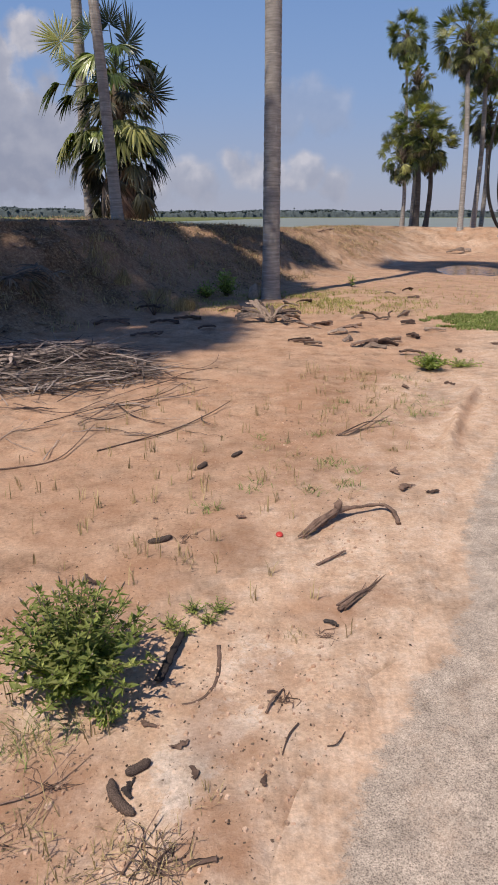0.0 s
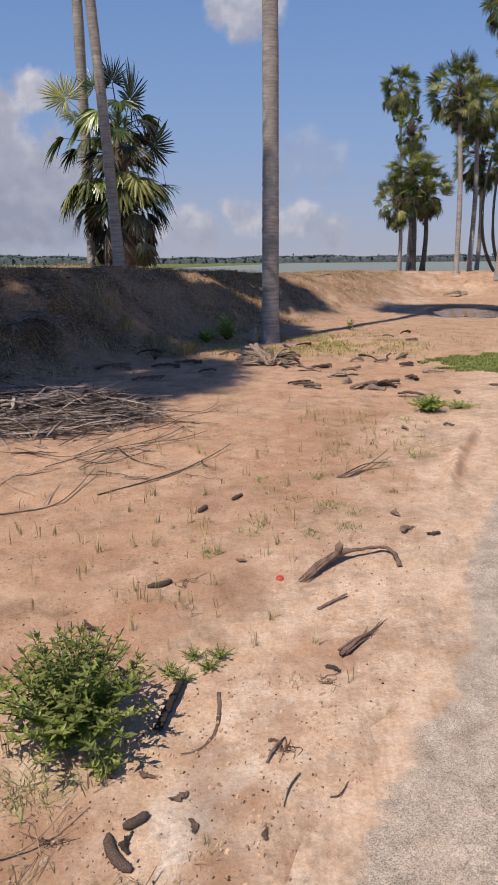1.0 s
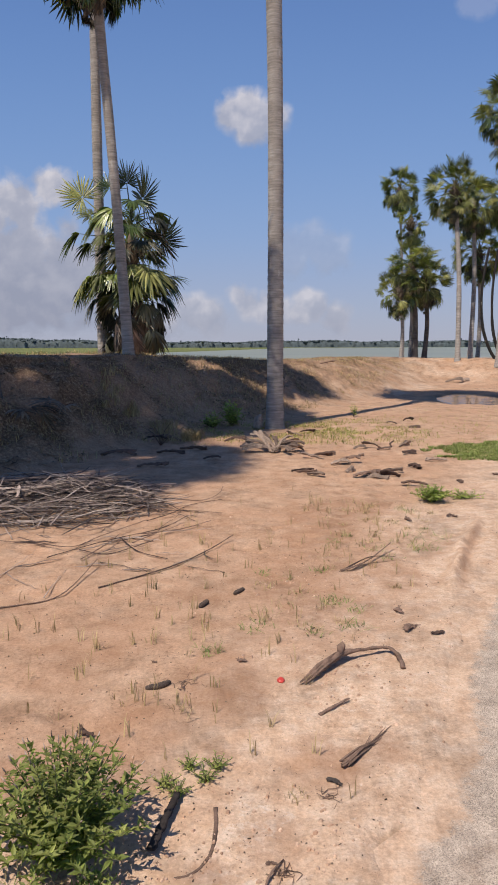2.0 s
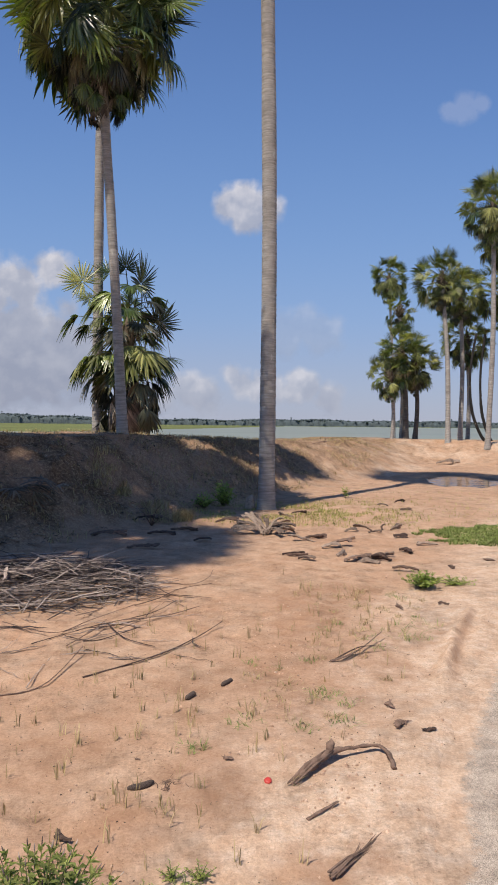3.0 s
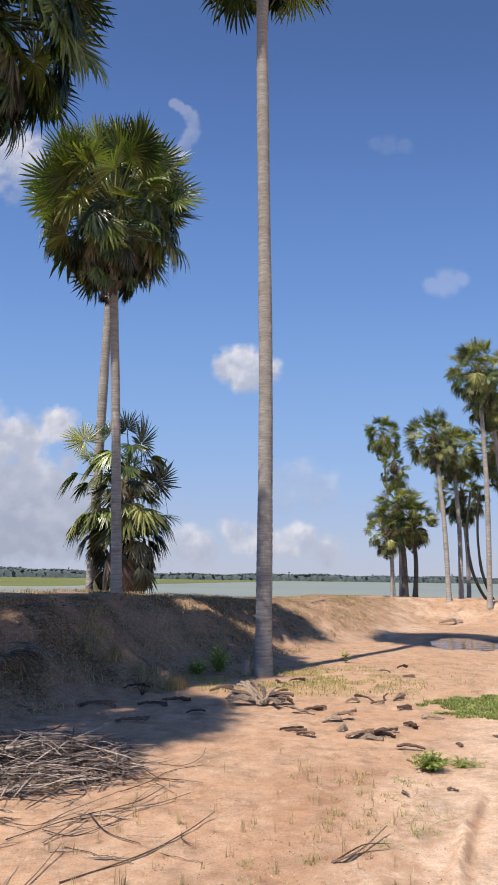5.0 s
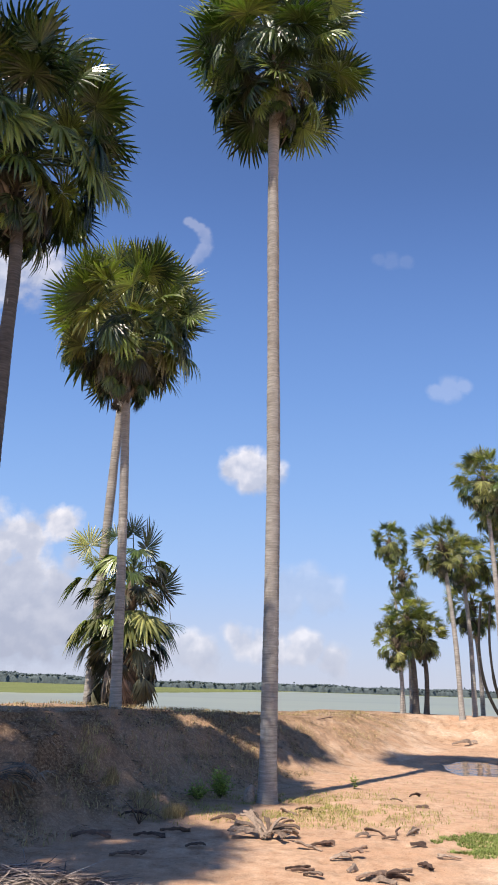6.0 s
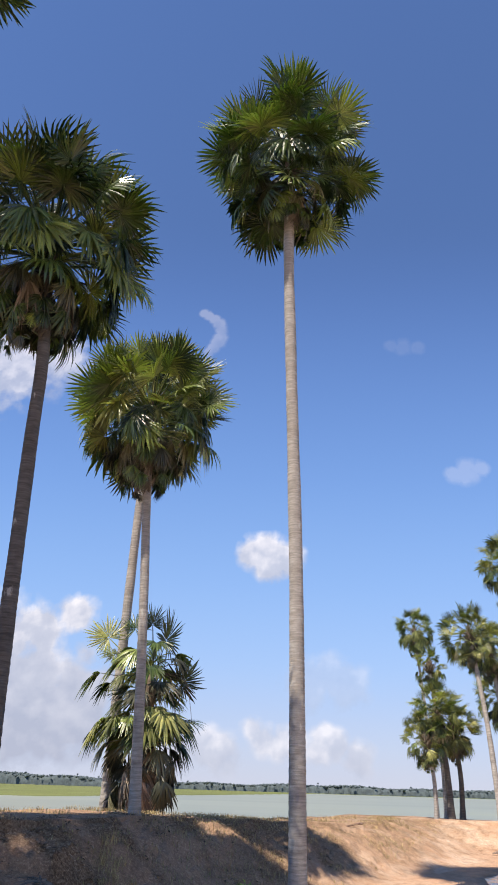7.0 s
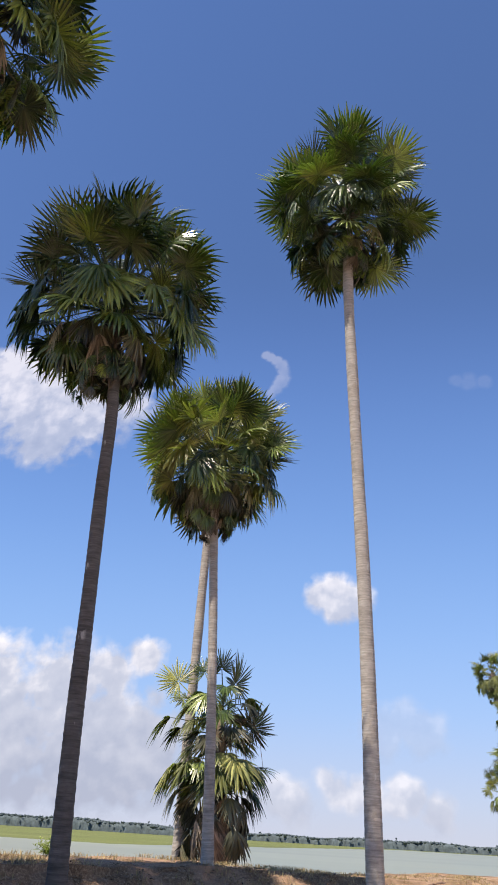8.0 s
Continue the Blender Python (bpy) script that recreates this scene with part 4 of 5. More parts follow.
def build_clouds():
    rng = random.Random(9)

    def heap(n, spread, lo, hi, r):
        return [(rng.uniform(-spread, spread), rng.uniform(lo, hi), rng.uniform(0.5, 1.0) * r) for _ in range(n)]

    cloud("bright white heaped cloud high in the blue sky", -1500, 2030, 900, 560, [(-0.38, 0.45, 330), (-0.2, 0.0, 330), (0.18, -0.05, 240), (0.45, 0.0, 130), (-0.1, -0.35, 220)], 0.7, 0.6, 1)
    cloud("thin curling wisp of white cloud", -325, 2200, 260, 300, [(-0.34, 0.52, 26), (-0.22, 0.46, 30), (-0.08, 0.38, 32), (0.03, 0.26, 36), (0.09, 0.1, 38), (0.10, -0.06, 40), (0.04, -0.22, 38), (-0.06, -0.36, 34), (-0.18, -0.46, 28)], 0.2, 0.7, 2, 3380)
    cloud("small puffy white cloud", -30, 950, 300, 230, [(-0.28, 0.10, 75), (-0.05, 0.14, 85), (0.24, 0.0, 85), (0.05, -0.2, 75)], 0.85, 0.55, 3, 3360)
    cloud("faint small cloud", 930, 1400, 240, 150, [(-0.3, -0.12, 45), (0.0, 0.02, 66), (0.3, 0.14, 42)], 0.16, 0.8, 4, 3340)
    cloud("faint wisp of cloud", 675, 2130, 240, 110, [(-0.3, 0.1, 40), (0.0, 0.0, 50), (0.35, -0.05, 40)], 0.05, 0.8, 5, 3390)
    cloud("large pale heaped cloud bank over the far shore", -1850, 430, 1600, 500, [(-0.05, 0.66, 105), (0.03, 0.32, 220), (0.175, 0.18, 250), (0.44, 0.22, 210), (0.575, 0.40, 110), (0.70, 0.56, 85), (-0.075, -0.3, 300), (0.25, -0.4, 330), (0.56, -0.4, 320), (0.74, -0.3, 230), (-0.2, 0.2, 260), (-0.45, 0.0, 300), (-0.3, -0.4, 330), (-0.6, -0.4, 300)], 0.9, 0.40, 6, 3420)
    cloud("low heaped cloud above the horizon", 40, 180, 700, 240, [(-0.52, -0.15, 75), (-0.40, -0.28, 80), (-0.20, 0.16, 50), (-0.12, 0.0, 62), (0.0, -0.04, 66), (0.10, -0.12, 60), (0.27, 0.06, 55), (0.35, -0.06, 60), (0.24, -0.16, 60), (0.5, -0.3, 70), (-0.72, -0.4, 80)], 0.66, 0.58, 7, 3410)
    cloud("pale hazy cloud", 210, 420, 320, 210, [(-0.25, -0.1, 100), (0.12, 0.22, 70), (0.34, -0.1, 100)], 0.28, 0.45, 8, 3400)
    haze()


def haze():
    """The haze over the lake, painted as glow on a tall ring segment far off that thins out upwards."""
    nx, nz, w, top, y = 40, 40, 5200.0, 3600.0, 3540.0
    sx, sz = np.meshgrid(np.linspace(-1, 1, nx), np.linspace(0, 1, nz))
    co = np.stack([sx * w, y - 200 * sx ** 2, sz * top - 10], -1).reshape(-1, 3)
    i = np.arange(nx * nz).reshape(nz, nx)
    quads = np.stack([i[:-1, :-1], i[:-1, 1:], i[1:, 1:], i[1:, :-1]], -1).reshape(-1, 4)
    k = Mat("painted_haze", 1.0, 0.0)
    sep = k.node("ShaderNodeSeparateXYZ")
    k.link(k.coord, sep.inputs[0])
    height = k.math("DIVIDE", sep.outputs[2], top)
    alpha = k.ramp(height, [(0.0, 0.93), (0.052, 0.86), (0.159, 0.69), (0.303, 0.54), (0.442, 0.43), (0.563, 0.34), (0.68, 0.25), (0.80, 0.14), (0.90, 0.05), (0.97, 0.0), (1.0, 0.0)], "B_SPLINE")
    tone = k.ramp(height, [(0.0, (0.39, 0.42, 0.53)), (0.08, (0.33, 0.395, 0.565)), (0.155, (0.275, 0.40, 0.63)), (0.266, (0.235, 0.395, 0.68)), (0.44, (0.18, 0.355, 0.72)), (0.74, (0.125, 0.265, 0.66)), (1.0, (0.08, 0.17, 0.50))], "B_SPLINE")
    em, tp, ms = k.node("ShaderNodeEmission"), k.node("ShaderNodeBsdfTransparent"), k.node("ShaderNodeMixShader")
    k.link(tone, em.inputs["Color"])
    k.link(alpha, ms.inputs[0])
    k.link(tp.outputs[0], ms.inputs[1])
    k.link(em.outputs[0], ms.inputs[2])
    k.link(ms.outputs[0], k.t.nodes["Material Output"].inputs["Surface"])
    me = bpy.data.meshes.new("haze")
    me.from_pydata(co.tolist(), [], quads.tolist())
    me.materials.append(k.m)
    ob = thing("backdrop", me, Matrix(), "glowing backdrop painted with bluish haze above the horizon", "sky", kind="structure")
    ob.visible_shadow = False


# ---- things lying on the ground ----
def on_land(x, y, lift=0.0, turn=0.0):
    return Matrix.Translation((x, y, land_z(x, y) + lift)) @ Matrix.Rotation(turn, 4, "Z")


def lay(points, lift=0.0):
    """Points (x, y, height over the ground) set on the land, from the first point."""
    w = [Vector((x, y, land_z(x, y) + h + lift)) for x, y, h in points]
    return w[0].copy(), [p - w[0] for p in w]


def stalk_thing(points, r0, r1, label, flat=0.5, name="dry_stalk", category="dry stalk", material=None, group="dry stalks on the sand", wobble=0.45, seed=1):
    rng = random.Random(seed)
    origin, pts = lay(points, r0 * flat * 0.7)
    line = curve(pts, max(6, 5 * len(pts)))
    n = len(line)
    r0, r1 = 0.72 * r0, 0.72 * r1
    radii = [r0 + (r1 - r0) * k / (n - 1) for k in range(n)]
    g = Geo().tube(line, radii, 6, flat, True, wobble, rng)
    return thing(name, g.mesh(name, material or M_STALK), Matrix.Translation(origin), label, category, group)


def stalk_variants(rng):
    out = []
    for k in range(10):
        n, bend = 8, rng.uniform(-0.25, 0.25)
        pts = [Vector((t - 0.5, bend * (t - 0.5) ** 2 + 0.006 * rng.uniform(-1, 1), 0.02 * rng.uniform(-1, 1) * t)) for t in [i / n for i in range(n + 1)]]
        g = Geo()
        if k < 4:
            r = rng.uniform(0.0035, 0.0065)
            g.tube(pts, [r * (1.2 - 0.8 * i / n) for i in range(n + 1)], 5, 0.5, True, 0.2, rng)
        else:
            w = rng.uniform(0.007, 0.020)
            g.strip(pts, [w * math.sin(math.pi * (0.12 + 0.85 * i / n)) for i in range(n + 1)], (0, 1, 0), 0.5)
        out.append(g.mesh("frond_stalk", M_STALK))
    return out


def build_pile():
    rng = random.Random(31)
    variants = stalk_variants(rng)
    ox, oy = -2.05, 7.6
    oz = land_z(ox, oy)
    pile = empty("dry_frond_pile", Matrix.Translation((ox, oy, oz)), "heap of grey dry palm fronds and stalks on the sand", "frond pile")
    for k in range(290):
        a, r = rng.uniform(0, 2 * math.pi), rng.random() ** 0.6
        x, y = 1.08 * r * math.cos(a), 0.95 * r * math.sin(a)
        h = 0.30 * max(0, 1 - r * r) * rng.uniform(0.1, 1.0) + 0.012 + land_z(ox + x, oy + y) - oz
        yaw = rng.gauss(0.1, 0.6) if rng.random() < 0.65 else rng.uniform(0, 3.1)
        m = Matrix.Translation((x, y, h)) @ Matrix.Rotation(yaw, 4, "Z") @ Matrix.Rotation(rng.gauss(0, 0.055), 4, "Y") @ Matrix.Rotation(rng.uniform(-0.6, 0.6), 4, "X")
        part("stalk", rng.choice(variants), pile, m @ Matrix.Diagonal((rng.uniform(0.35, 1.15), 1, 1, 1)))
    straw = Geo()
    for k in range(700):
        a, r = rng.uniform(0, 2 * math.pi), rng.random() ** 0.55
        x, y = 1.15 * r * math.cos(a), 1.0 * r * math.sin(a)
        h = 0.27 * max(0, 1 - r * r) * rng.uniform(0.0, 1.0) + 0.01 + land_z(ox + x, oy + y) - oz
        yaw, n = rng.gauss(0.1, 0.75), rng.uniform(0.12, 0.42)
        d = Vector((math.cos(yaw), math.sin(yaw), rng.gauss(0, 0.12)))
        o = Vector((x, y, h))
        straw.strip([o - d * n, o + Vector((0, 0, rng.uniform(0, 0.03))), o + d * n], [0.004, rng.uniform(0.004, 0.011), 0.002], Vector((-d.y, d.x, rng.uniform(-0.5, 0.5))).normalized(), 0.5)
    part("straw", straw.mesh("straw", M_PILE_STRAW, False), pile)
    for k in range(46):
        x, y = rng.uniform(-1.75, -0.35), rng.uniform(5.3, 7.9)
        if x + 0.35 * (y - 5) > 0.15:
            continue
        ob = new("dry_stalk", rng.choice(variants))
        m = on_land(x, y, 0.012, rng.gauss(0.45, 0.6)) @ Matrix.Rotation(rng.gauss(0, 0.03), 4, "Y")
        ob.matrix_world = m @ Matrix.Diagonal((rng.uniform(0.2, 0.75), 0.8, 0.8, 1))
        tagged(ob, "thin dry palm stalk lying on sand", "dry stalk", "dry stalks on the sand")
    long_ones = [
        [(-1.75, 4.84, 0), (-1.45, 4.93, 0), (-1.23, 5.08, 0.01), (-1.14, 5.67, 0.05)],
        [(-1.03, 5.21, 0), (-0.62, 5.62, 0.01), (-0.38, 6.0, 0.01), (-0.2, 6.33, 0.04)],
        [(-0.98, 6.37, 0.02), (-0.66, 6.5, 0.01), (-0.4, 6.73, 0.05)],
        [(-0.87, 7.77, 0.02), (-0.55, 7.65, 0.01), (-0.39, 7.85, 0.03), (-0.35, 8.06, 0.07)],
        [(-1.9, 6.25, 0.03), (-1.45, 6.05, 0.02), (-1.25, 6.35, 0.02), (-0.95, 6.75, 0.05)],
        [(-1.55, 5.85, 0.01), (-1.2, 6.2, 0.02), (-0.8, 6.55, 0.02), (-0.62, 6.9, 0.04)],
        [(-2.4, 6.35, 0.02), (-2.0, 6.2, 0.02), (-1.62, 6.1, 0.02)],
        [(-1.1, 6.3, 0.02), (-0.9, 5.95, 0.01), (-0.66, 5.8, 0.01)],
        [(-1.28, 5.75, 0.01), (-1.16, 6.05, 0.04), (-1.1, 6.3, 0.05)],
    ]
    for k in range(16):
        # crooked, broken stalks trailing off the pile
        x, y = rng.uniform(-1.7, -0.9), rng.uniform(5.9, 7.9)
        a, pts = rng.gauss(0.5, 0.5), []
        for q in range(rng.randint(3, 5)):
            pts.append((x, y, rng.uniform(0.0, 0.05)))
            a += rng.gauss(0, 0.55)
            n = rng.uniform(0.14, 0.34)
            x, y = x + n * math.cos(a), y + n * math.sin(a)
        if x < 0.1:
            long_ones.append(pts)
    for k, pts in enumerate(long_ones):
        stalk_thing(pts, 0.013 if k in (0, 1, 2) else 0.008, 0.005, "long dry brown palm stalk lying on sand", 0.55, material=M_BARK, seed=k)


def pod(x, y, turn, length, radius, bend, label, seed):
    """A knobbly curved catkin."""
    rng = random.Random(seed)
    n, seg = 22, 12
    g = Geo()
    pts = [Vector((length * (t - 0.5), bend * length * 4 * (t - 0.5) ** 2, 0)) for t in [i / n for i in range(n + 1)]]
    radii = [radius * (0.35 + 0.65 * min(1, 5 * min(i / n, 1 - i / n) + 0.15)) * (1.07 if i % 2 else 0.94) for i in range(n + 1)]
    g.tube(pts, radii, seg, 1.0, True, 0.16, rng)
    return thing("catkin", g.mesh("catkin", M_POD), on_land(x, y, radius * 0.72, turn), label, "palm catkin", "fallen catkins")


def husk(x, y, size, seed, label="small dark dry husk on the sand", tilt=0.4, material=None):
    rng = random.Random(seed)
    g = Geo()
    n = 8
    pts = [Vector((size * (t - 0.5), 0.2 * size * math.sin(3 * t) + 0.05 * size * rng.uniform(-1, 1), 0.06 * size * math.sin(5 * t))) for t in [i / n for i in range(n + 1)]]
    g.tube(pts, [size * 0.17 * rng.uniform(0.6, 1.15) * (0.35 + math.sin(math.pi * (0.1 + 0.75 * i / n))) for i in range(n + 1)], 8, 0.55, True, 0.7, rng)
    for q in range(3):
        e = Vector((size * rng.uniform(0.5, 0.75), size * rng.uniform(-0.25, 0.25), size * rng.uniform(0.0, 0.15)))
        g.tube([pts[6], e * 0.8 + pts[6] * 0.2, e], [size * 0.05, size * 0.045, size * 0.012], 4, 0.5, True, 0.5, rng)
    return thing("husk", g.mesh("husk", material or M_BARK, False), on_land(x, y, size * 0.13, rng.uniform(0, 6)), label, "husk", "fallen husks")


def frond_base(x, y, turn, length, width, seed, label="dry grey-brown palm leaf base on the sand", lift=0.0, pitch=0.0, material=None):
    """The broad curved foot of a fallen leaf stalk: hollow underneath, split at its wide end."""
    rng = random.Random(seed)
    g = Geo()
    n = 9
    curl, bow = rng.uniform(0.02, 0.2), rng.uniform(-0.25, 0.25)
    for j in (-1, 1):
        pts, ws = [], []
        for i in range(n + 1):
            t = i / n
            spread = j * width * 0.5 * max(0, t - 0.45) ** 1.2 * 2.2
            pts.append((length * (t - 0.5), spread + j * 0.004 + bow * length * t * t, curl * length * math.sin(2.6 * t) + 0.035 * rng.uniform(-1, 1) * length))
            ws.append(width * (0.20 + 0.28 * t ** 1.5) * (1.0 if t < 0.9 else 0.55))
        g.strip(pts, ws, (0, 1, 0), 0.55)
    me = g.mesh("leaf_base", material or M_BARK, False)
    ob = thing("leaf_base", me, on_land(x, y, 0.014 + lift, turn) @ Matrix.Rotation(pitch, 4, "Y") @ Matrix.Rotation(rng.uniform(-0.9, 0.9), 4, "X"), label, "palm leaf base", "fallen leaf bases")
    mod = ob.modifiers.new("thick", "SOLIDIFY")
    mod.thickness = 0.014
    return ob


def frayed_stalk(a, b, loose, label, seed):
    """A bundle of fibres, thick at a and fanning out towards b."""
    rng = random.Random(seed)
    a, b = Vector((*a, 0)), Vector((*b, 0))
    d = (b - a).normalized()
    side = Vector((-d.y, d.x, 0))
    n = (b - a).length
    g = Geo()
    for k in range(26):
        u = rng.uniform(-1, 1)
        reach = n * rng.uniform(0.6, 1.0)
        g.tube(curve([d * rng.uniform(-0.02, 0.04) + side * (u * 0.024) + Vector((0, 0, rng.uniform(0.003, 0.02))), d * (0.3 * n) + side * (u * 0.016) + Vector((0, 0, rng.uniform(0.012, 0.028))),
                      d * (0.65 * reach) + side * (u * 0.012 + rng.uniform(-0.004, 0.004)) + Vector((0, 0, rng.uniform(0.008, 0.02))), d * reach + side * (u * loose * 0.12) + Vector((0, 0, rng.uniform(0.0, 0.02)))], 10),
               [0.0052 - 0.00042 * i for i in range(11)], 5, 0.6, True, 0.4, rng)
    return thing("stick", g.mesh("stick", M_BARK), on_land(a.x, a.y, 0.0), label, "stick", "sticks")


def build_fallen():
    pod(-0.419, 2.483, -0.95, 0.135, 0.0145, 0.13, "dark knobbly curved palm catkin on pale sand", 1)
    pod(-0.376, 2.583, 0.62, 0.075, 0.0135, 0.06, "short dark palm catkin on pale sand", 2)
    pod(-0.337, 4.93, 1.1, 0.10, 0.016, 0.03, "dark brown palm catkin lying on sand", 3)
    pod(-0.477, 3.965, 0.5, 0.12, 0.0145, 0.12, "brown curved palm catkin on sand", 4)
    pod(-0.131, 5.16, 0.95, 0.11, 0.014, 0.03, "brown palm catkin half sunk in sand", 5)
    husk(-0.386, 2.516, 0.055, 11, material=M_CHAR)
    husk(0.235, 3.285, 0.055, 12, "blackened husk with crumbs round it", material=M_CHAR)
    for k, (x, y, r) in enumerate([(-0.23, 2.56, 0.045), (-0.27, 2.68, 0.05), (-0.03, 2.53, 0.035), (-0.37, 2.77, 0.05), (-0.1, 4.21, 0.05), (0.81, 4.81, 0.085), (0.81, 4.56, 0.10), (0.94, 4.51, 0.07), (-0.72, 3.6, 0.08),
                                     (0.46, 3.06, 0.025), (0.0, 2.9, 0.03), (-0.53, 4.2, 0.03), (1.75, 7.0, 0.09), (2.3, 8.6, 0.12), (1.35, 6.9, 0.1), (2.0, 9.5, 0.2), (2.9, 9.0, 0.12)]):
        husk(x, y, r, 20 + k)
    # branch with a knot, curling down at its thin end
    origin, p = lay([(0.19, 4.0, 0.015), (0.28, 4.09, 0.03), (0.38, 4.2, 0.045), (0.5, 4.25, 0.04), (0.62, 4.28, 0.03), (0.665, 4.22, 0.015), (0.665, 4.1, 0.01)])
    g = Geo().tube(curve(p, 30), [0.009 + 0.011 * math.sin(math.pi * min(1, k / 18)) if k < 13 else 0.010 if k < 24 else 0.014 for k in range(31)], 9, 0.7, True, 0.95, random.Random(3))
    for q in range(5):
        a = Vector((0.012 * (q - 2), 0.006 * (q % 2), 0.012))
        g.tube([p[0] + a - Vector((0.015 * q / 4, 0.02, 0.012)), p[1] + a, p[2] + a * 0.8], [0.004, 0.007, 0.004], 5, 0.7, True, 0.5, random.Random(q))
    g.tube([p[2], p[2] + Vector((0.0, 0.02, 0.028)), p[2] + Vector((0.02, 0.02, 0.042))], [0.022, 0.020, 0.014], 6, 0.8, True, 0.6, random.Random(4))
    thing("dead_branch", g.mesh("dead_branch", M_BARK), Matrix.Translation(origin), "weathered grey-brown branch with a knot and curled end", "branch")
    stalk_thing([(0.23, 3.73, 0.0), (0.3, 3.78, 0.005), (0.37, 3.84, 0.01)], 0.014, 0.008, "short dry brown stick on sand", 0.6, "stick", "stick", M_BARK, "sticks", seed=8)
    frayed_stalk((0.285, 3.37), (0.53, 3.635), 0.30, "dry palm stalk frayed into fibres at one end", 9)
    stalk_thing([(-0.02, 2.8, 0.0), (0.0, 2.85, 0.012), (0.04, 2.92, 0.0)], 0.007, 0.003, "small dry grey twig", 0.6, "stick", "stick", M_BARK, "sticks", seed=11)
    stalk_thing([(0.02, 2.625, 0.0), (0.04, 2.69, 0.006), (0.074, 2.745, 0.004)], 0.003, 0.0045, "thin pale stick lying on sand", 0.5, "stick", "stick", M_BARK, "sticks", seed=12)
    stalk_thing([(0.15, 2.66, 0.0), (0.18, 2.67, 0.006), (0.21, 2.72, 0.0)], 0.0035, 0.002, "small dry twig on sand", 0.6, "stick", "stick", M_BARK, "sticks", seed=13)
    stalk_thing([(-0.365, 2.95, 0.01), (-0.335, 3.08, 0.02), (-0.31, 3.2, 0.02)], 0.022, 0.018, "dark weathered strip of palm bark", 0.35, "bark_strip", "bark", M_CHAR, "bark strips", seed=14)
    stalk_thing([(-0.42, 2.86, 0.0), (-0.26, 2.86, 0.0), (-0.19, 2.93, 0.0), (-0.172, 3.04, 0.0), (-0.178, 3.16, 0.0)], 0.005, 0.011, "thin curved brown bark strip on sand", 0.25, "bark_strip", "bark", M_BARK, "bark strips", seed=15)
    stalk_thing([(-0.37, 2.27, 0.0), (-0.34, 2.33, 0.015), (-0.30, 2.42, 0.03)], 0.0045, 0.002, "dry twig standing out of the sand", 0.7, "stick", "stick", M_BARK, "sticks", seed=16)
    stalk_thing([(-0.75, 2.46, 0.0), (-0.63, 2.5, 0.02), (-0.54, 2.62, 0.07)], 0.004, 0.002, "thin dry twig beside the bush", 0.7, "stick", "stick", M_BARK, "sticks", seed=17)
    stalk_thing([(-0.22, 2.29, 0.0), (-0.15, 2.30, 0.004)], 0.012, 0.010, "small flat piece of bark", 0.4, "bark_strip", "bark", M_BARK, "bark strips", seed=18)
    for k, (x, y, size) in enumerate([(-0.30, 2.30, 0.13), (-0.60, 2.53, 0.09), (-0.68, 2.36, 0.09), (0.20, 3.22, 0.05), (-0.38, 3.98, 0.09), (0.04, 2.86, 0.04)]):
        rng = random.Random(300 + k)
        tangle = empty("dry_twigs", on_land(x, y, 0.002), "tangle of thin dry brown twigs on sand", "twigs", "dry twigs")
        for q in range(44 if k == 0 else 15):
            a = rng.uniform(0, 6.28)
            d = Vector((math.cos(a), math.sin(a), 0))
            n = size * rng.uniform(0.3, 1.0)
            o = Vector((rng.gauss(0, 0.25 * size), rng.gauss(0, 0.25 * size), 0))
            pts = [o, o + d * (0.45 * n) + Vector((rng.gauss(0, 0.02), rng.gauss(0, 0.02), n * rng.uniform(0.02, 0.2))), o + d * n + Vector((rng.gauss(0, 0.015), rng.gauss(0, 0.015), n * rng.uniform(0.0, 0.4)))]
            r = rng.uniform(0.5, 1.2)
            g = Geo().tube(curve(pts, 5), [r * w for w in (0.0018, 0.0016, 0.0015, 0.0012, 0.0009, 0.0006)], 4, 1, True, 0.3, rng)
            part("twig", g.mesh("twig", M_BARK), tangle)
    # split leaf stalk with two prongs
    stalk_thing([(0.56, 5.55, 0.0), (0.68, 5.6, 0.03), (0.8, 5.72, 0.03), (0.99, 5.98, 0.06)], 0.02, 0.005, "split grey palm stalk on sand", 0.4, "split_stalk", "dry stalk", M_BARK, "split stalks", seed=19)
    stalk_thing([(0.6, 5.58, 0.01), (0.78, 5.68, 0.05), (0.97, 5.72, 0.03)], 0.014, 0.005, "split grey palm stalk on sand", 0.4, "split_stalk", "dry stalk", M_BARK, "split stalks", seed=20)
    cap = Geo().tube([(0, 0, 0), (0, 0, 0.004), (0, 0, 0.010), (0, 0, 0.011)], [0.017, 0.018, 0.015, 0.006], 14)
    thing("bottle_cap", cap.mesh("bottle_cap", M_RED), on_land(0.08, 4.01, 0.002) @ Matrix.Rotation(0.3, 4, "X"), "small red plastic bottle cap on sand", "bottle cap")
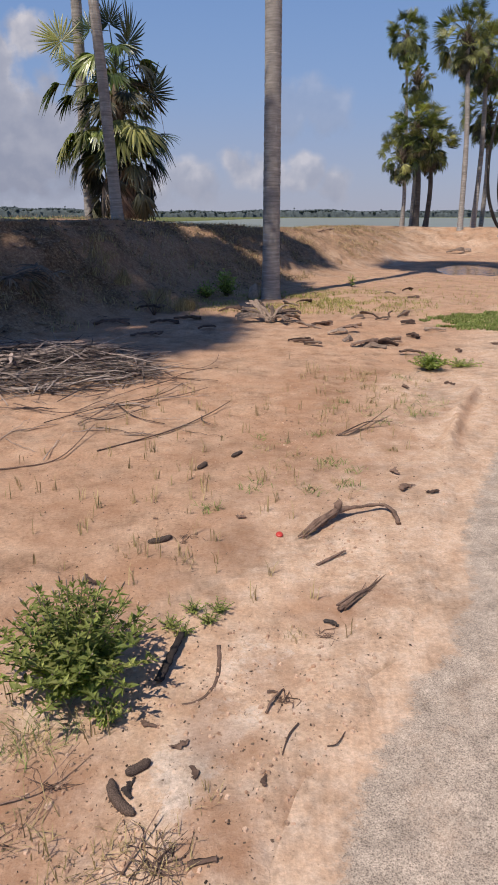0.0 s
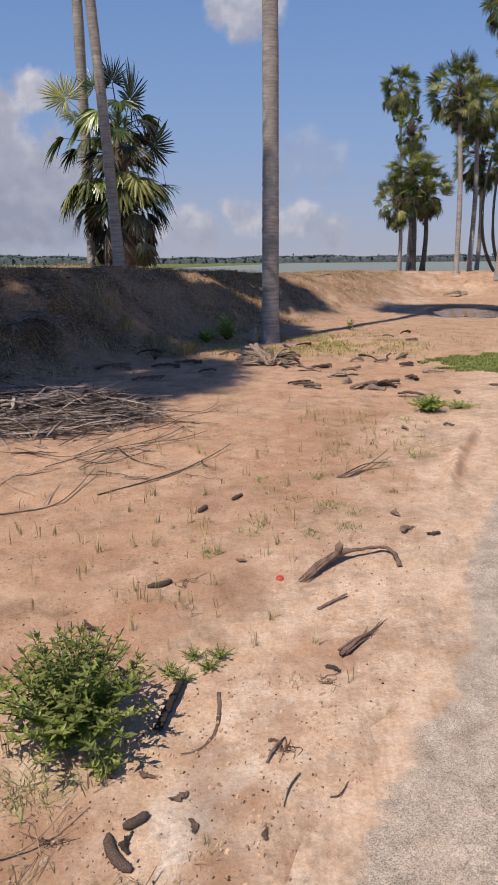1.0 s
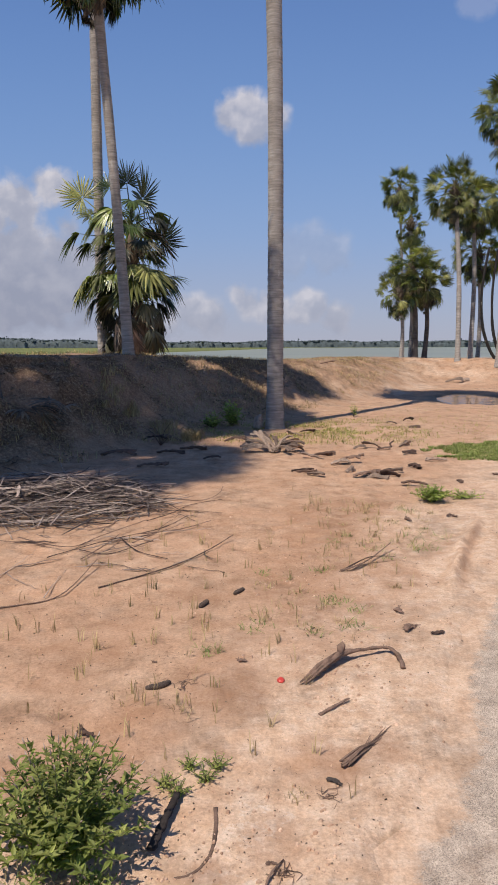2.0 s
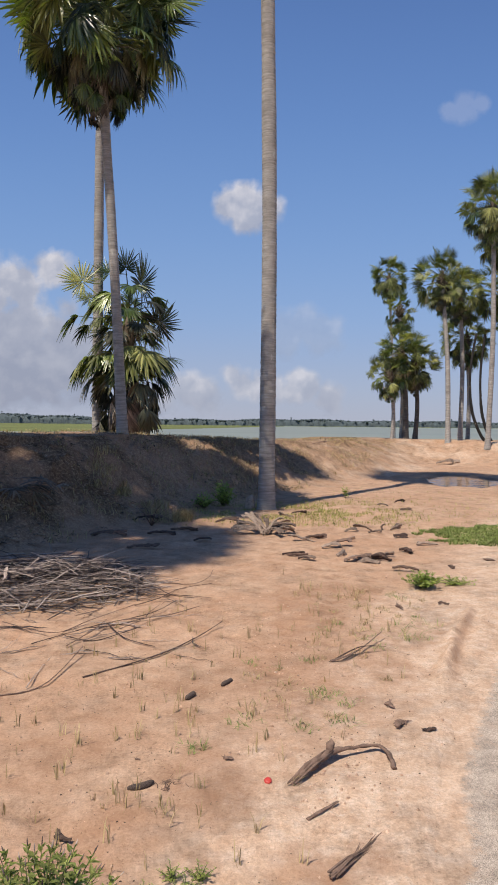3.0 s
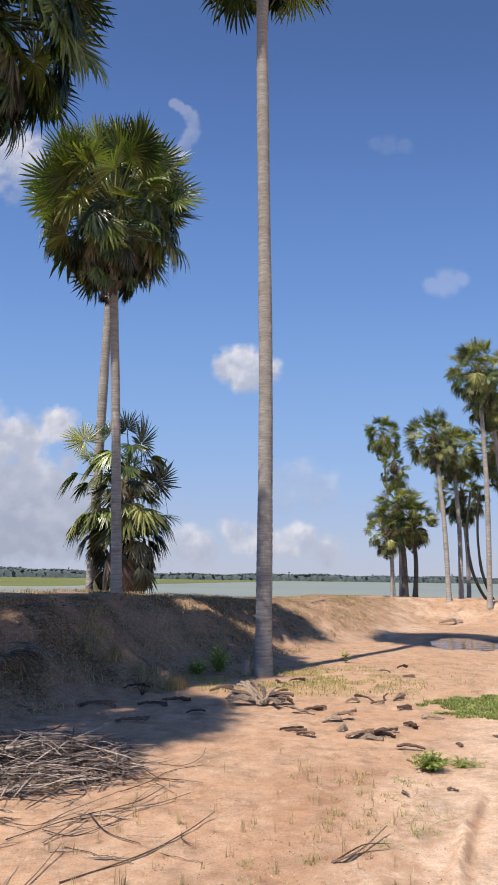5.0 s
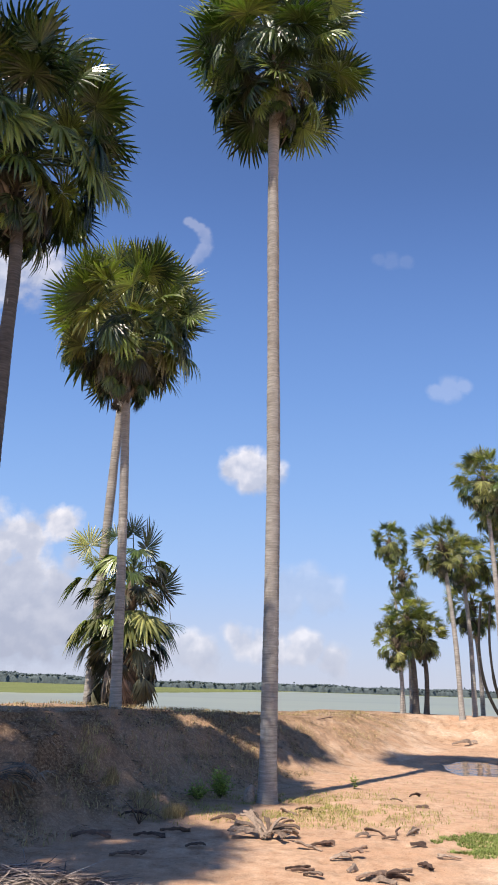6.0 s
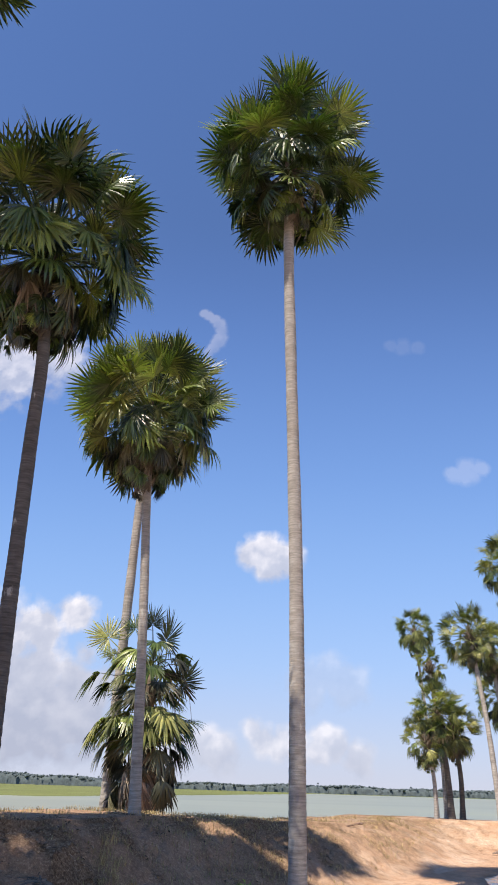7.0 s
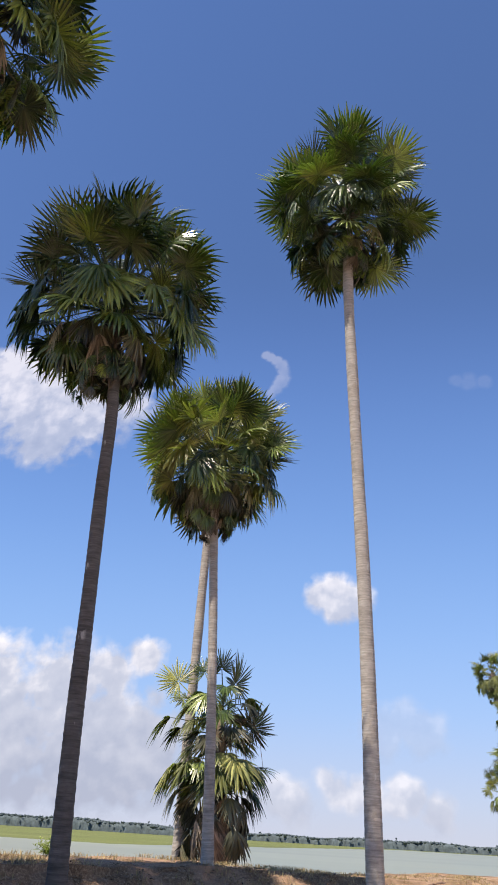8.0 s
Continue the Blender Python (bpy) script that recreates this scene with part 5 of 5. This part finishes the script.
    # leaf bases lying between the tall palm and the road
    spots = [(0.62, 9.1, 0.1), (0.72, 9.0, -0.2), (0.58, 9.2, 0.5), (1.1, 9.75, 0.1), (1.22, 9.8, -0.3), (1.15, 9.3, 0.9), (1.33, 8.97, 0.0), (1.45, 8.9, 2.6), (1.5, 9.1, 0.2), (1.68, 9.2, 0.1), (1.6, 8.95, 2.9),
             (1.25, 9.0, 0.4), (0.95, 10.3, 0.2), (0.8, 10.2, 2.8), (1.05, 10.5, 0.0), (1.55, 11.0, 0.3), (1.75, 11.1, 2.7), (1.9, 10.9, 0.1), (2.1, 11.3, 1.2), (2.3, 11.3, 0.2), (2.2, 10.6, 0.1), (2.4, 9.9, 2.9),
             (1.75, 8.4, 2.8), (1.4, 10.2, 0.2), (3.2, 14.9, 0.2), (2.7, 14.2, 2.9), (0.95, 12.9, 0.1), (0.7, 12.6, 2.9), (0.6, 11.7, 0.2), (2.35, 11.5, 0.9), (3.0, 13.6, 0.1)]
    for k, (x, y, a) in enumerate(spots):
        r = random.Random(100 + k)
        frond_base(x, y, a + r.uniform(-0.3, 0.3), r.uniform(0.16, 0.36), r.uniform(0.03, 0.06), 100 + k, pitch=r.uniform(-0.12, 0.05), material=M_HUSK if k % 2 else None)
    # leaf bases fanned out near the tall palm's foot
    for k in range(18):
        r = random.Random(140 + k)
        a = -0.6 + 4.1 * k / 17
        rise = r.uniform(0.12, 0.6) * max(0.12, math.sin(max(0.1, a * 0.8)))
        n = r.uniform(0.34, 0.52)
        frond_base(0.27 + 0.2 * math.cos(a), 10.75 + 0.12 * math.sin(a), a + r.uniform(-0.25, 0.25), n, r.uniform(0.04, 0.065), 140 + k,
                   "dry grey palm leaf base in a fanned heap", 0.02 + 0.45 * n * math.sin(rise), -rise, M_HUSK)
    # things lying in the shade of the bank
    for k, (x, y, a, n) in enumerate([(-1.6, 11.6, 0.1, 0.45), (-1.9, 10.4, 0.0, 0.5), (-1.2, 10.6, 0.2, 0.4), (-0.9, 10.9, 0.1, 0.4), (-1.35, 11.9, 2.6, 0.4), (-0.6, 10.1, 0.5, 0.22), (-1.3, 9.5, 0.0, 0.4), (-0.3, 11.8, 0.1, 0.35)]):
        frond_base(x, y, a, n, 0.05, 170 + k, "dry palm leaf base lying in shade")
    frond_base(2.55, 24.0, 0.1, 0.55, 0.10, 190, "dark dry palm leaf base on the bank's crest", 0.06, -0.15)
    frond_base(8.1, 28.2, 0.0, 0.7, 0.14, 191, "pale dry palm leaf base below the far bank", 0.04, 0.0, M_HUSK)
    frond_base(8.5, 28.4, 0.4, 0.6, 0.12, 192, "pale dry palm leaf base below the far bank", 0.04, 0.0, M_HUSK)
    rng = random.Random(77)
    heap = empty("dead_leaf_heap", on_land(-3.15, 10.5), "heap of dead fan leaves in the shade of the bank", "leaf heap")
    flat = [fan_mesh("dead_leaf", rng, M_LEAF_DEAD, 0.95, 0.5, 22, 150 + 40 * k, 0.35, -0.15, 0.4, 0.1) for k in range(3)]
    for k in range(16):
        m = Matrix.Translation((rng.uniform(-0.5, 0.5), rng.uniform(-0.4, 0.4), rng.uniform(0.06, 0.24))) @ Matrix.Rotation(rng.uniform(0, 6.2), 4, "Z") @ Matrix.Rotation(rng.uniform(-0.1, 0.45), 4, "X") @ Matrix.Rotation(rng.uniform(-0.5, 0.5), 4, "Y") @ Matrix.Scale(rng.uniform(0.35, 0.5), 4)
        part("leaf", rng.choice(flat), heap, m)
    stump = Geo().tube([(0, 0, -0.05), (0.0, 0, 0.08), (0.02, 0, 0.18), (0.05, 0, 0.27)], [0.13, 0.12, 0.10, 0.03], 9, 0.8, True, 0.3, random.Random(6))
    thing("stump", stump.mesh("stump", M_HUSK), on_land(0.08, 13.75), "pale weathered stump beside the palm's foot", "stump")
    twig = Geo()
    for k in range(7):
        a = k * 0.9
        twig.tube([(0, 0, 0), (0.12 * math.cos(a), 0.12 * math.sin(a), 0.12 + 0.02 * k), (0.3 * math.cos(a), 0.3 * math.sin(a), 0.2 + 0.03 * k)], [0.007, 0.005, 0.002], 5)
    thing("dry_branch", twig.mesh("dry_branch", M_BARK), on_land(-1.45, 11.4), "dead branched twig standing in the shade", "branch")


# ---- plants ----
def leaflet(g, base, direction, normal, length, width):
    d, n = direction.normalized(), normal.normalized()
    s = d.cross(n).normalized()
    b = len(g.v)
    g.v += [base, base + d * (0.4 * length) + s * width + n * (0.1 * length), base + d * (0.45 * length), base + d * (0.4 * length) - s * width + n * (0.1 * length), base + d * length - n * (0.12 * length)]
    g.f += [(b, b + 2, b + 1), (b, b + 3, b + 2), (b + 1, b + 2, b + 4), (b + 2, b + 3, b + 4)]


def herb(x, y, radius, height, stems, leaf, label, seed, name="bush", category="bush", per=20, group=""):
    """A leafy herb: thin stems that lean outwards, each with pointed leaves and a tuft at its tip."""
    rng = random.Random(seed)
    plant = empty(name, on_land(x, y), label, category, group)
    for k in range(stems):
        a = k * 2.39996
        r = math.sqrt((k + 0.5) / stems)
        tip = Vector((radius * r * math.cos(a), radius * r * math.sin(a), height * (1.05 - 0.55 * r * r) * rng.uniform(0.7, 1.1)))
        root = Vector((0.12 * tip.x, 0.12 * tip.y, 0))
        line = curve([root, root + Vector((0.35 * tip.x, 0.35 * tip.y, 0.55 * tip.z)), tip], 8)
        g = Geo().tube(line, [0.0035 - 0.0003 * i for i in range(9)], 4)
        stem = part("stem", g.mesh("stem", M_STEM), plant)
        g = Geo()
        for j in range(per):
            t = 0.18 + 0.82 * j / per
            p = line[min(7, int(t * 8))].lerp(line[min(8, int(t * 8) + 1)], t * 8 % 1)
            b = j * 2.4 + rng.uniform(-0.5, 0.5)
            lean = Vector((math.cos(b), math.sin(b), rng.uniform(-0.1, 0.8) + (0.8 if j > per - 5 else 0)))
            up = Vector((0, 0, 1)) + 0.5 * Vector((rng.uniform(-1, 1), rng.uniform(-1, 1), 0))
            size = leaf * rng.uniform(0.65, 1.2) * (0.6 if j > per - 5 else 1)
            leaflet(g, p, lean, up, size, size * 0.165)
        part("foliage", g.mesh("foliage", M_HERB, False), stem)
        if 0.3 < height < 0.4:
            up = (line[8] - line[6]).normalized()
            g = Geo().tube([line[8], line[8] + up * 0.010, line[8] + up * 0.022], [0.0018, 0.0026, 0.001], 5, 1, True, 0.5, rng)
            part("flower_spike", g.mesh("flower_spike", M_STALK), stem, label="small reddish-brown seed spike")
    return plant


def blades(rng, count, height, spread, width=0.0022):
    g = Geo()
    for k in range(count):
        a, r, q = rng.uniform(0, 6.28), rng.random() ** 0.6 * spread * 0.8, rng.uniform(0, 6.28)
        b = Vector((r * math.cos(q), r * math.sin(q), -0.004))
        lean = rng.uniform(0.1, 0.7) * spread
        h = height * rng.uniform(0.5, 1.1)
        tip = b + Vector((lean * math.cos(a), lean * math.sin(a), h * (1 - 0.3 * lean / max(spread, 0.01))))
        mid = b.lerp(tip, 0.5) + Vector((0, 0, 0.22 * h))
        s = Vector((-math.sin(a), math.cos(a), 0))
        g.strip([b, mid, tip], [width, width * 0.8, width * 0.1], s, 0.3)
    return g


def tuft(x, y, count, height, spread, dry, seed, label="", width=0.0025):
    near = 0.55 if y < 3.4 else 0.85
    g = blades(random.Random(seed), int(1.3 * count), 0.75 * height, 1.2 * spread, near * width)
    return thing("grass_tuft", g.mesh("grass_tuft", M_STRAW if dry else M_GRASS, False), on_land(x, y), label or ("dry straw-coloured grass tuft" if dry else "small green grass tuft on sand"), "grass", "grass tufts")


def scatter(name, spots, make, material, label, category):
    """One mesh of many small pieces, each made at its spot on the land."""
    g = Geo()
    xs, ys = np.array([p[0] for p in spots]), np.array([p[1] for p in spots])
    zs = land(xs, ys)
    for (x, y), z in zip(spots, zs):
        make(g, Vector((x, y, float(z))))
    return thing(name, g.mesh(name, material, False), Matrix(), label, category, kind="stuff")


def build_plants():
    herb(-0.63, 2.93, 0.29, 0.335, 74, 0.043, "leafy green bush with narrow pointed leaves", 51, per=40)
    herb(-0.50, 2.79, 0.085, 0.075, 16, 0.035, "low green shoots at the foot of the bush", 59, "herb", "plant", 12)
    for k, (x, y) in enumerate([(-0.36, 3.27), (-0.28, 3.36), (-0.22, 3.29), (-0.31, 3.22), (-0.18, 3.37)]):
        herb(x, y, 0.065, 0.05, 10, 0.021, "low sprawling green herb beside the bush", 520 + k, "herb", "plant", 10, "herbs beside the bush")
    herb(1.74, 7.62, 0.24, 0.17, 34, 0.07, "low bright green shrub on sand", 53, "herb", "plant", 14)
    herb(2.1, 7.8, 0.26, 0.07, 22, 0.05, "flat spreading green weed on sand", 54, "herb", "plant", 10)
    herb(-0.42, 14.15, 0.26, 0.50, 22, 0.13, "yellow-green leafy weed at the foot of the bank", 55, "herb", "plant", 14)
    herb(-0.78, 13.7, 0.25, 0.26, 18, 0.11, "low yellow-green weed at the foot of the bank", 56, "herb", "plant", 12)
    herb(2.2, 15.8, 0.10, 0.32, 6, 0.10, "small upright weed on the sand", 57, "herb", "plant", 10)
    herb(-5.1, 13.6, 0.25, 0.30, 14, 0.12, "small green weed on the bank's top", 58, "herb", "plant", 10)
    for k, (x, y, n, h, s, d) in enumerate([(0.45, 5.0, 46, 0.05, 0.1, 0), (-0.27, 4.33, 34, 0.045, 0.08, 0), (0.3, 4.54, 20, 0.05, 0.08, 0), (0.5, 4.62, 24, 0.05, 0.09, 0),
                                              (0.01, 4.75, 22, 0.07, 0.09, 1), (-0.02, 4.6, 20, 0.05, 0.1, 0), (-0.56, 4.43, 9, 0.13, 0.06, 1), (0.57, 7.49, 14, 0.2, 0.1, 1),
                                              (0.96, 7.24, 14, 0.18, 0.12, 1), (1.2, 6.02, 26, 0.06, 0.14, 0), (0.56, 6.62, 10, 0.16, 0.08, 1), (1.35, 6.35, 30, 0.06, 0.2, 0),
                                              (-0.18, 2.47, 12, 0.05, 0.05, 1), (0.1, 3.22, 14, 0.06, 0.05, 1), (-0.35, 3.75, 12, 0.1, 0.07, 1), (-0.67, 2.73, 34, 0.09, 0.14, 1), (-0.36, 2.28, 30, 0.06, 0.09, 1), (-0.27, 2.31, 26, 0.05, 0.08, 1), (-0.42, 2.34, 18, 0.05, 0.07, 1), (-0.72, 2.70, 34, 0.10, 0.15, 0), (-0.64, 2.40, 24, 0.06, 0.1, 1), (-0.5, 2.26, 20, 0.06, 0.08, 1)]):
        tuft(x, y, n, h, s, bool(d), 200 + k)
    rb = random.Random(89)
    for k in range(26):
        x = rb.uniform(-2.6, -0.9)
        tuft(x, 12.45 - 0.25 * (x + 1.9) + rb.gauss(0, 0.18), rb.randint(26, 44), rb.uniform(0.18, 0.34), rb.uniform(0.12, 0.22), True, 700 + k, "dry straw-coloured grass on the bank's foot", 0.0045)
    rt = random.Random(88)
    for k in range(52):
        cx, cy, r = rt.choice([(-0.68, 2.6, 0.12), (0.75, 6.7, 0.6), (0.3, 4.75, 0.35), (1.25, 7.2, 0.35), (0.95, 6.1, 0.35), (0.4, 5.3, 0.4)])
        x, y = cx + rt.gauss(0, 0.6 * r), cy + rt.gauss(0, 0.8 * r)
        if x < np.interp(y, EDGE_Y, EDGE_X) - 0.3:
            tuft(x, y, rt.randint(8, 22), rt.uniform(0.025, 0.06), rt.uniform(0.04, 0.11), rt.random() < 0.6, 260 + k)
    rng = random.Random(61)

    def blade(height, lean, width):
        def make(g, p):
            a = rng.uniform(0, 6.28)
            d = Vector((math.cos(a), math.sin(a), 0))
            h, q = height * rng.uniform(0.4, 1.2), lean * rng.uniform(0.1, 1)
            s = Vector((-d.y, d.x, 0))
            g.strip([p - Vector((0, 0, 0.01)), p + d * (0.35 * q) + Vector((0, 0, 0.65 * h)), p + d * q + Vector((0, 0, h))], [width, width * 0.8, width * 0.1], s, 0.3)
        return make

    # green grass beside the road
    spots = []
    while len(spots) < 9000:
        x, y = rng.uniform(2.3, 5.2), rng.uniform(9.4, 12.6)
        if 1 - ((x - 3.7) / 1.35) ** 2 - ((y - 10.8) / 1.15) ** 2 > 0.9 * vnoise(x * 4, y * 4, 2) - 0.1:
            spots.append((x, y))
    scatter("grass_patch", spots, blade(0.035, 0.045, 0.006), M_GRASS, "patch of short green grass on the sand", "grass")
    # dry grass on the bank and round the tall palm
    spots = []
    pts = np.array([(rng.uniform(-6.5, 9), rng.uniform(9, 31)) for _ in range(80000)])
    sd, cz, cw = bank(pts[:, 0], pts[:, 1])
    tone = fbm(pts[:, 0] * 1.3, pts[:, 1] * 1.3, 3, 66)
    keep = (sd > -2.5) & (sd < cw * 0.95) & (tone > 0.50) & (pts[:, 0] - 0.4 * (pts[:, 1] - 15) < 0.5)
    spots = [tuple(p) for p in pts[keep]][:9000]
    scatter("bank_grass", spots, blade(0.09, 0.10, 0.0045), M_STRAW, "sparse dry grass covering the bank", "grass")
    spots = []
    while len(spots) < 6000:
        x, y = rng.gauss(0.9, 1.3), rng.gauss(13.2, 1.0)
        if y > 11.4 and fbm(np.array([x * 2.0]), np.array([y * 2.0]), 2, 4)[0] > 0.45:
            spots.append((x, y))
    spots += [(rng.uniform(2, 7), rng.uniform(12.5, 18)) for _ in range(500)]
    scatter("yellow_grass", spots, blade(0.045, 0.06, 0.004), M_YELLOW, "thin yellowish grass round the palm's foot", "grass")
    # bare seedlings and stubble
    spots = []
    for k in range(190):
        x, y = rng.choice([(rng.gauss(-0.6, 0.45), rng.gauss(5.6, 0.7)), (rng.gauss(0.7, 0.4), rng.gauss(6.9, 0.8)), (rng.gauss(0.1, 0.8), rng.uniform(2.3, 6.5)), (rng.uniform(-1.6, -0.2), rng.uniform(3.3, 5.2))])
        if x < np.interp(y, EDGE_Y, EDGE_X) - 0.35:
            spots += [(x + rng.gauss(0, 0.012), y + rng.gauss(0, 0.012)) for _ in range(rng.randint(2, 6))]
    scatter("stubble", spots, blade(0.085, 0.05, 0.0022), M_STRAW, "dry brown seedling stubble in the sand", "stubble")


def build_litter():
    rng = random.Random(71)
    spots = []
    while len(spots) < 6500:
        y = 1.9 + 10 * rng.random() ** 1.7
        x = rng.uniform(-0.5, 0.5) * (0.9 * y) + 0.05
        if x < np.interp(y, EDGE_Y, EDGE_X) + 0.1 and vnoise(x * 2.3, y * 2.3, 9) > 0.35 * rng.random() + 0.2:
            spots.append((x, y))

    def bit(g, p):
        a, size = rng.uniform(0, 6.28), 0.0016 + 0.0048 * rng.random() ** 3
        d, s = Vector((math.cos(a), math.sin(a), 0)), Vector((-math.sin(a), math.cos(a), 0))
        k = rng.choice([0.7, 0.8, 1.0, 1.2, 1.3, 3.0 if size < 0.003 else 0.9])
        h = Vector((0, 0, size * rng.uniform(0.4, 0.9)))
        o = p + Vector((0, 0, 0.001))
        c = [o - d * size * k * rng.uniform(0.5, 1) - s * size * 0.3, o + d * size * k * rng.uniform(0.3, 1) - s * size * 0.7, o + d * size * k * rng.uniform(0.6, 1) + s * size * 0.3, o - d * size * k * rng.uniform(0.2, 1) + s * size * 0.7]
        g.add(c + [(c[0] + c[2]) / 2 + h - d * size * 0.4, (c[0] + c[2]) / 2 + h + d * size * 0.4], [(0, 1, 5, 4), (1, 2, 5), (2, 3, 4, 5), (3, 0, 4)])

    shed = []
    pts = np.array([(rng.uniform(-6.0, 1.5), rng.uniform(8.8, 20.0)) for _ in range(30000)])
    sd, cz, cw = bank(pts[:, 0], pts[:, 1])
    thick = fbm(pts[:, 0] * 1.5, pts[:, 1] * 1.5, 3, 96)
    shed = [tuple(p) for p in pts[(sd > -1.0) & (sd < cw * 0.9) & (thick > 0.44)]][:4500]

    def scrap(g, p):
        a, n = rng.uniform(0, 6.28), rng.uniform(0.03, 0.11)
        d, s = Vector((math.cos(a), math.sin(a), rng.uniform(-0.25, 0.35))), Vector((-math.sin(a), math.cos(a), rng.uniform(-0.4, 0.4)))
        w = n * rng.uniform(0.06, 0.22)
        o = p + Vector((0, 0, 0.012))
        g.strip([o - d * n * 0.5, o + Vector((0, 0, n * rng.uniform(0.0, 0.25))), o + d * n * 0.5], [w * 0.5, w, w * 0.3], s, 0.5)

    scatter("leaf_litter", shed, scrap, M_SCRAP, "dry brown palm leaf scraps covering the bank", "leaf litter")
    crumbs = []
    while len(crumbs) < 2600:
        y = 1.9 + 8 * rng.random() ** 1.5
        x = rng.uniform(-0.5, 0.5) * (0.9 * y) + 0.05
        if rng.random() < 0.4:
            cx, cy, q = rng.choice([(-0.22, 2.58, 0.16), (0.05, 2.5, 0.14), (-0.05, 3.1, 0.2), (0.35, 4.1, 0.2), (0.55, 5.6, 0.35), (-0.3, 2.4, 0.12), (0.3, 6.6, 0.4)])
            x, y = cx + rng.gauss(0, q), cy + rng.gauss(0, q)
        if x < np.interp(y, EDGE_Y, EDGE_X) - 0.1 and vnoise(x * 3.1, y * 3.1, 19) > 0.3 + 0.4 * rng.random():
            crumbs.append((x, y))

    def crumb(g, p):
        r = 0.0025 + 0.008 * rng.random() ** 3
        n = [Vector((math.cos(a), math.sin(a), 0)) * r * rng.uniform(0.7, 1.3) for a in (0.2, 1.3, 2.5, 3.7, 5.0)]
        m = [q * 0.6 + Vector((0, 0, r * rng.uniform(0.5, 0.9))) for q in n]
        g.add([p + q - Vector((0, 0, 0.002)) for q in n] + [p + q for q in m], [(i, (i + 1) % 5, 5 + (i + 1) % 5, 5 + i) for i in range(5)] + [(5, 6, 7, 8, 9)])

    scatter("clods", crumbs, crumb, M_CLOD, "small crumbs and clods of pale dry soil", "clods")
    scatter("litter", spots, bit, M_LITTER, "bits of bark, seeds and pebbles strewn on sand", "litter")


build_ground()
build_road()
build_water()
build_palms()
build_far_palms()
build_far_woods()
build_clouds()
build_pile()
build_fallen()
build_plants()
build_litter()
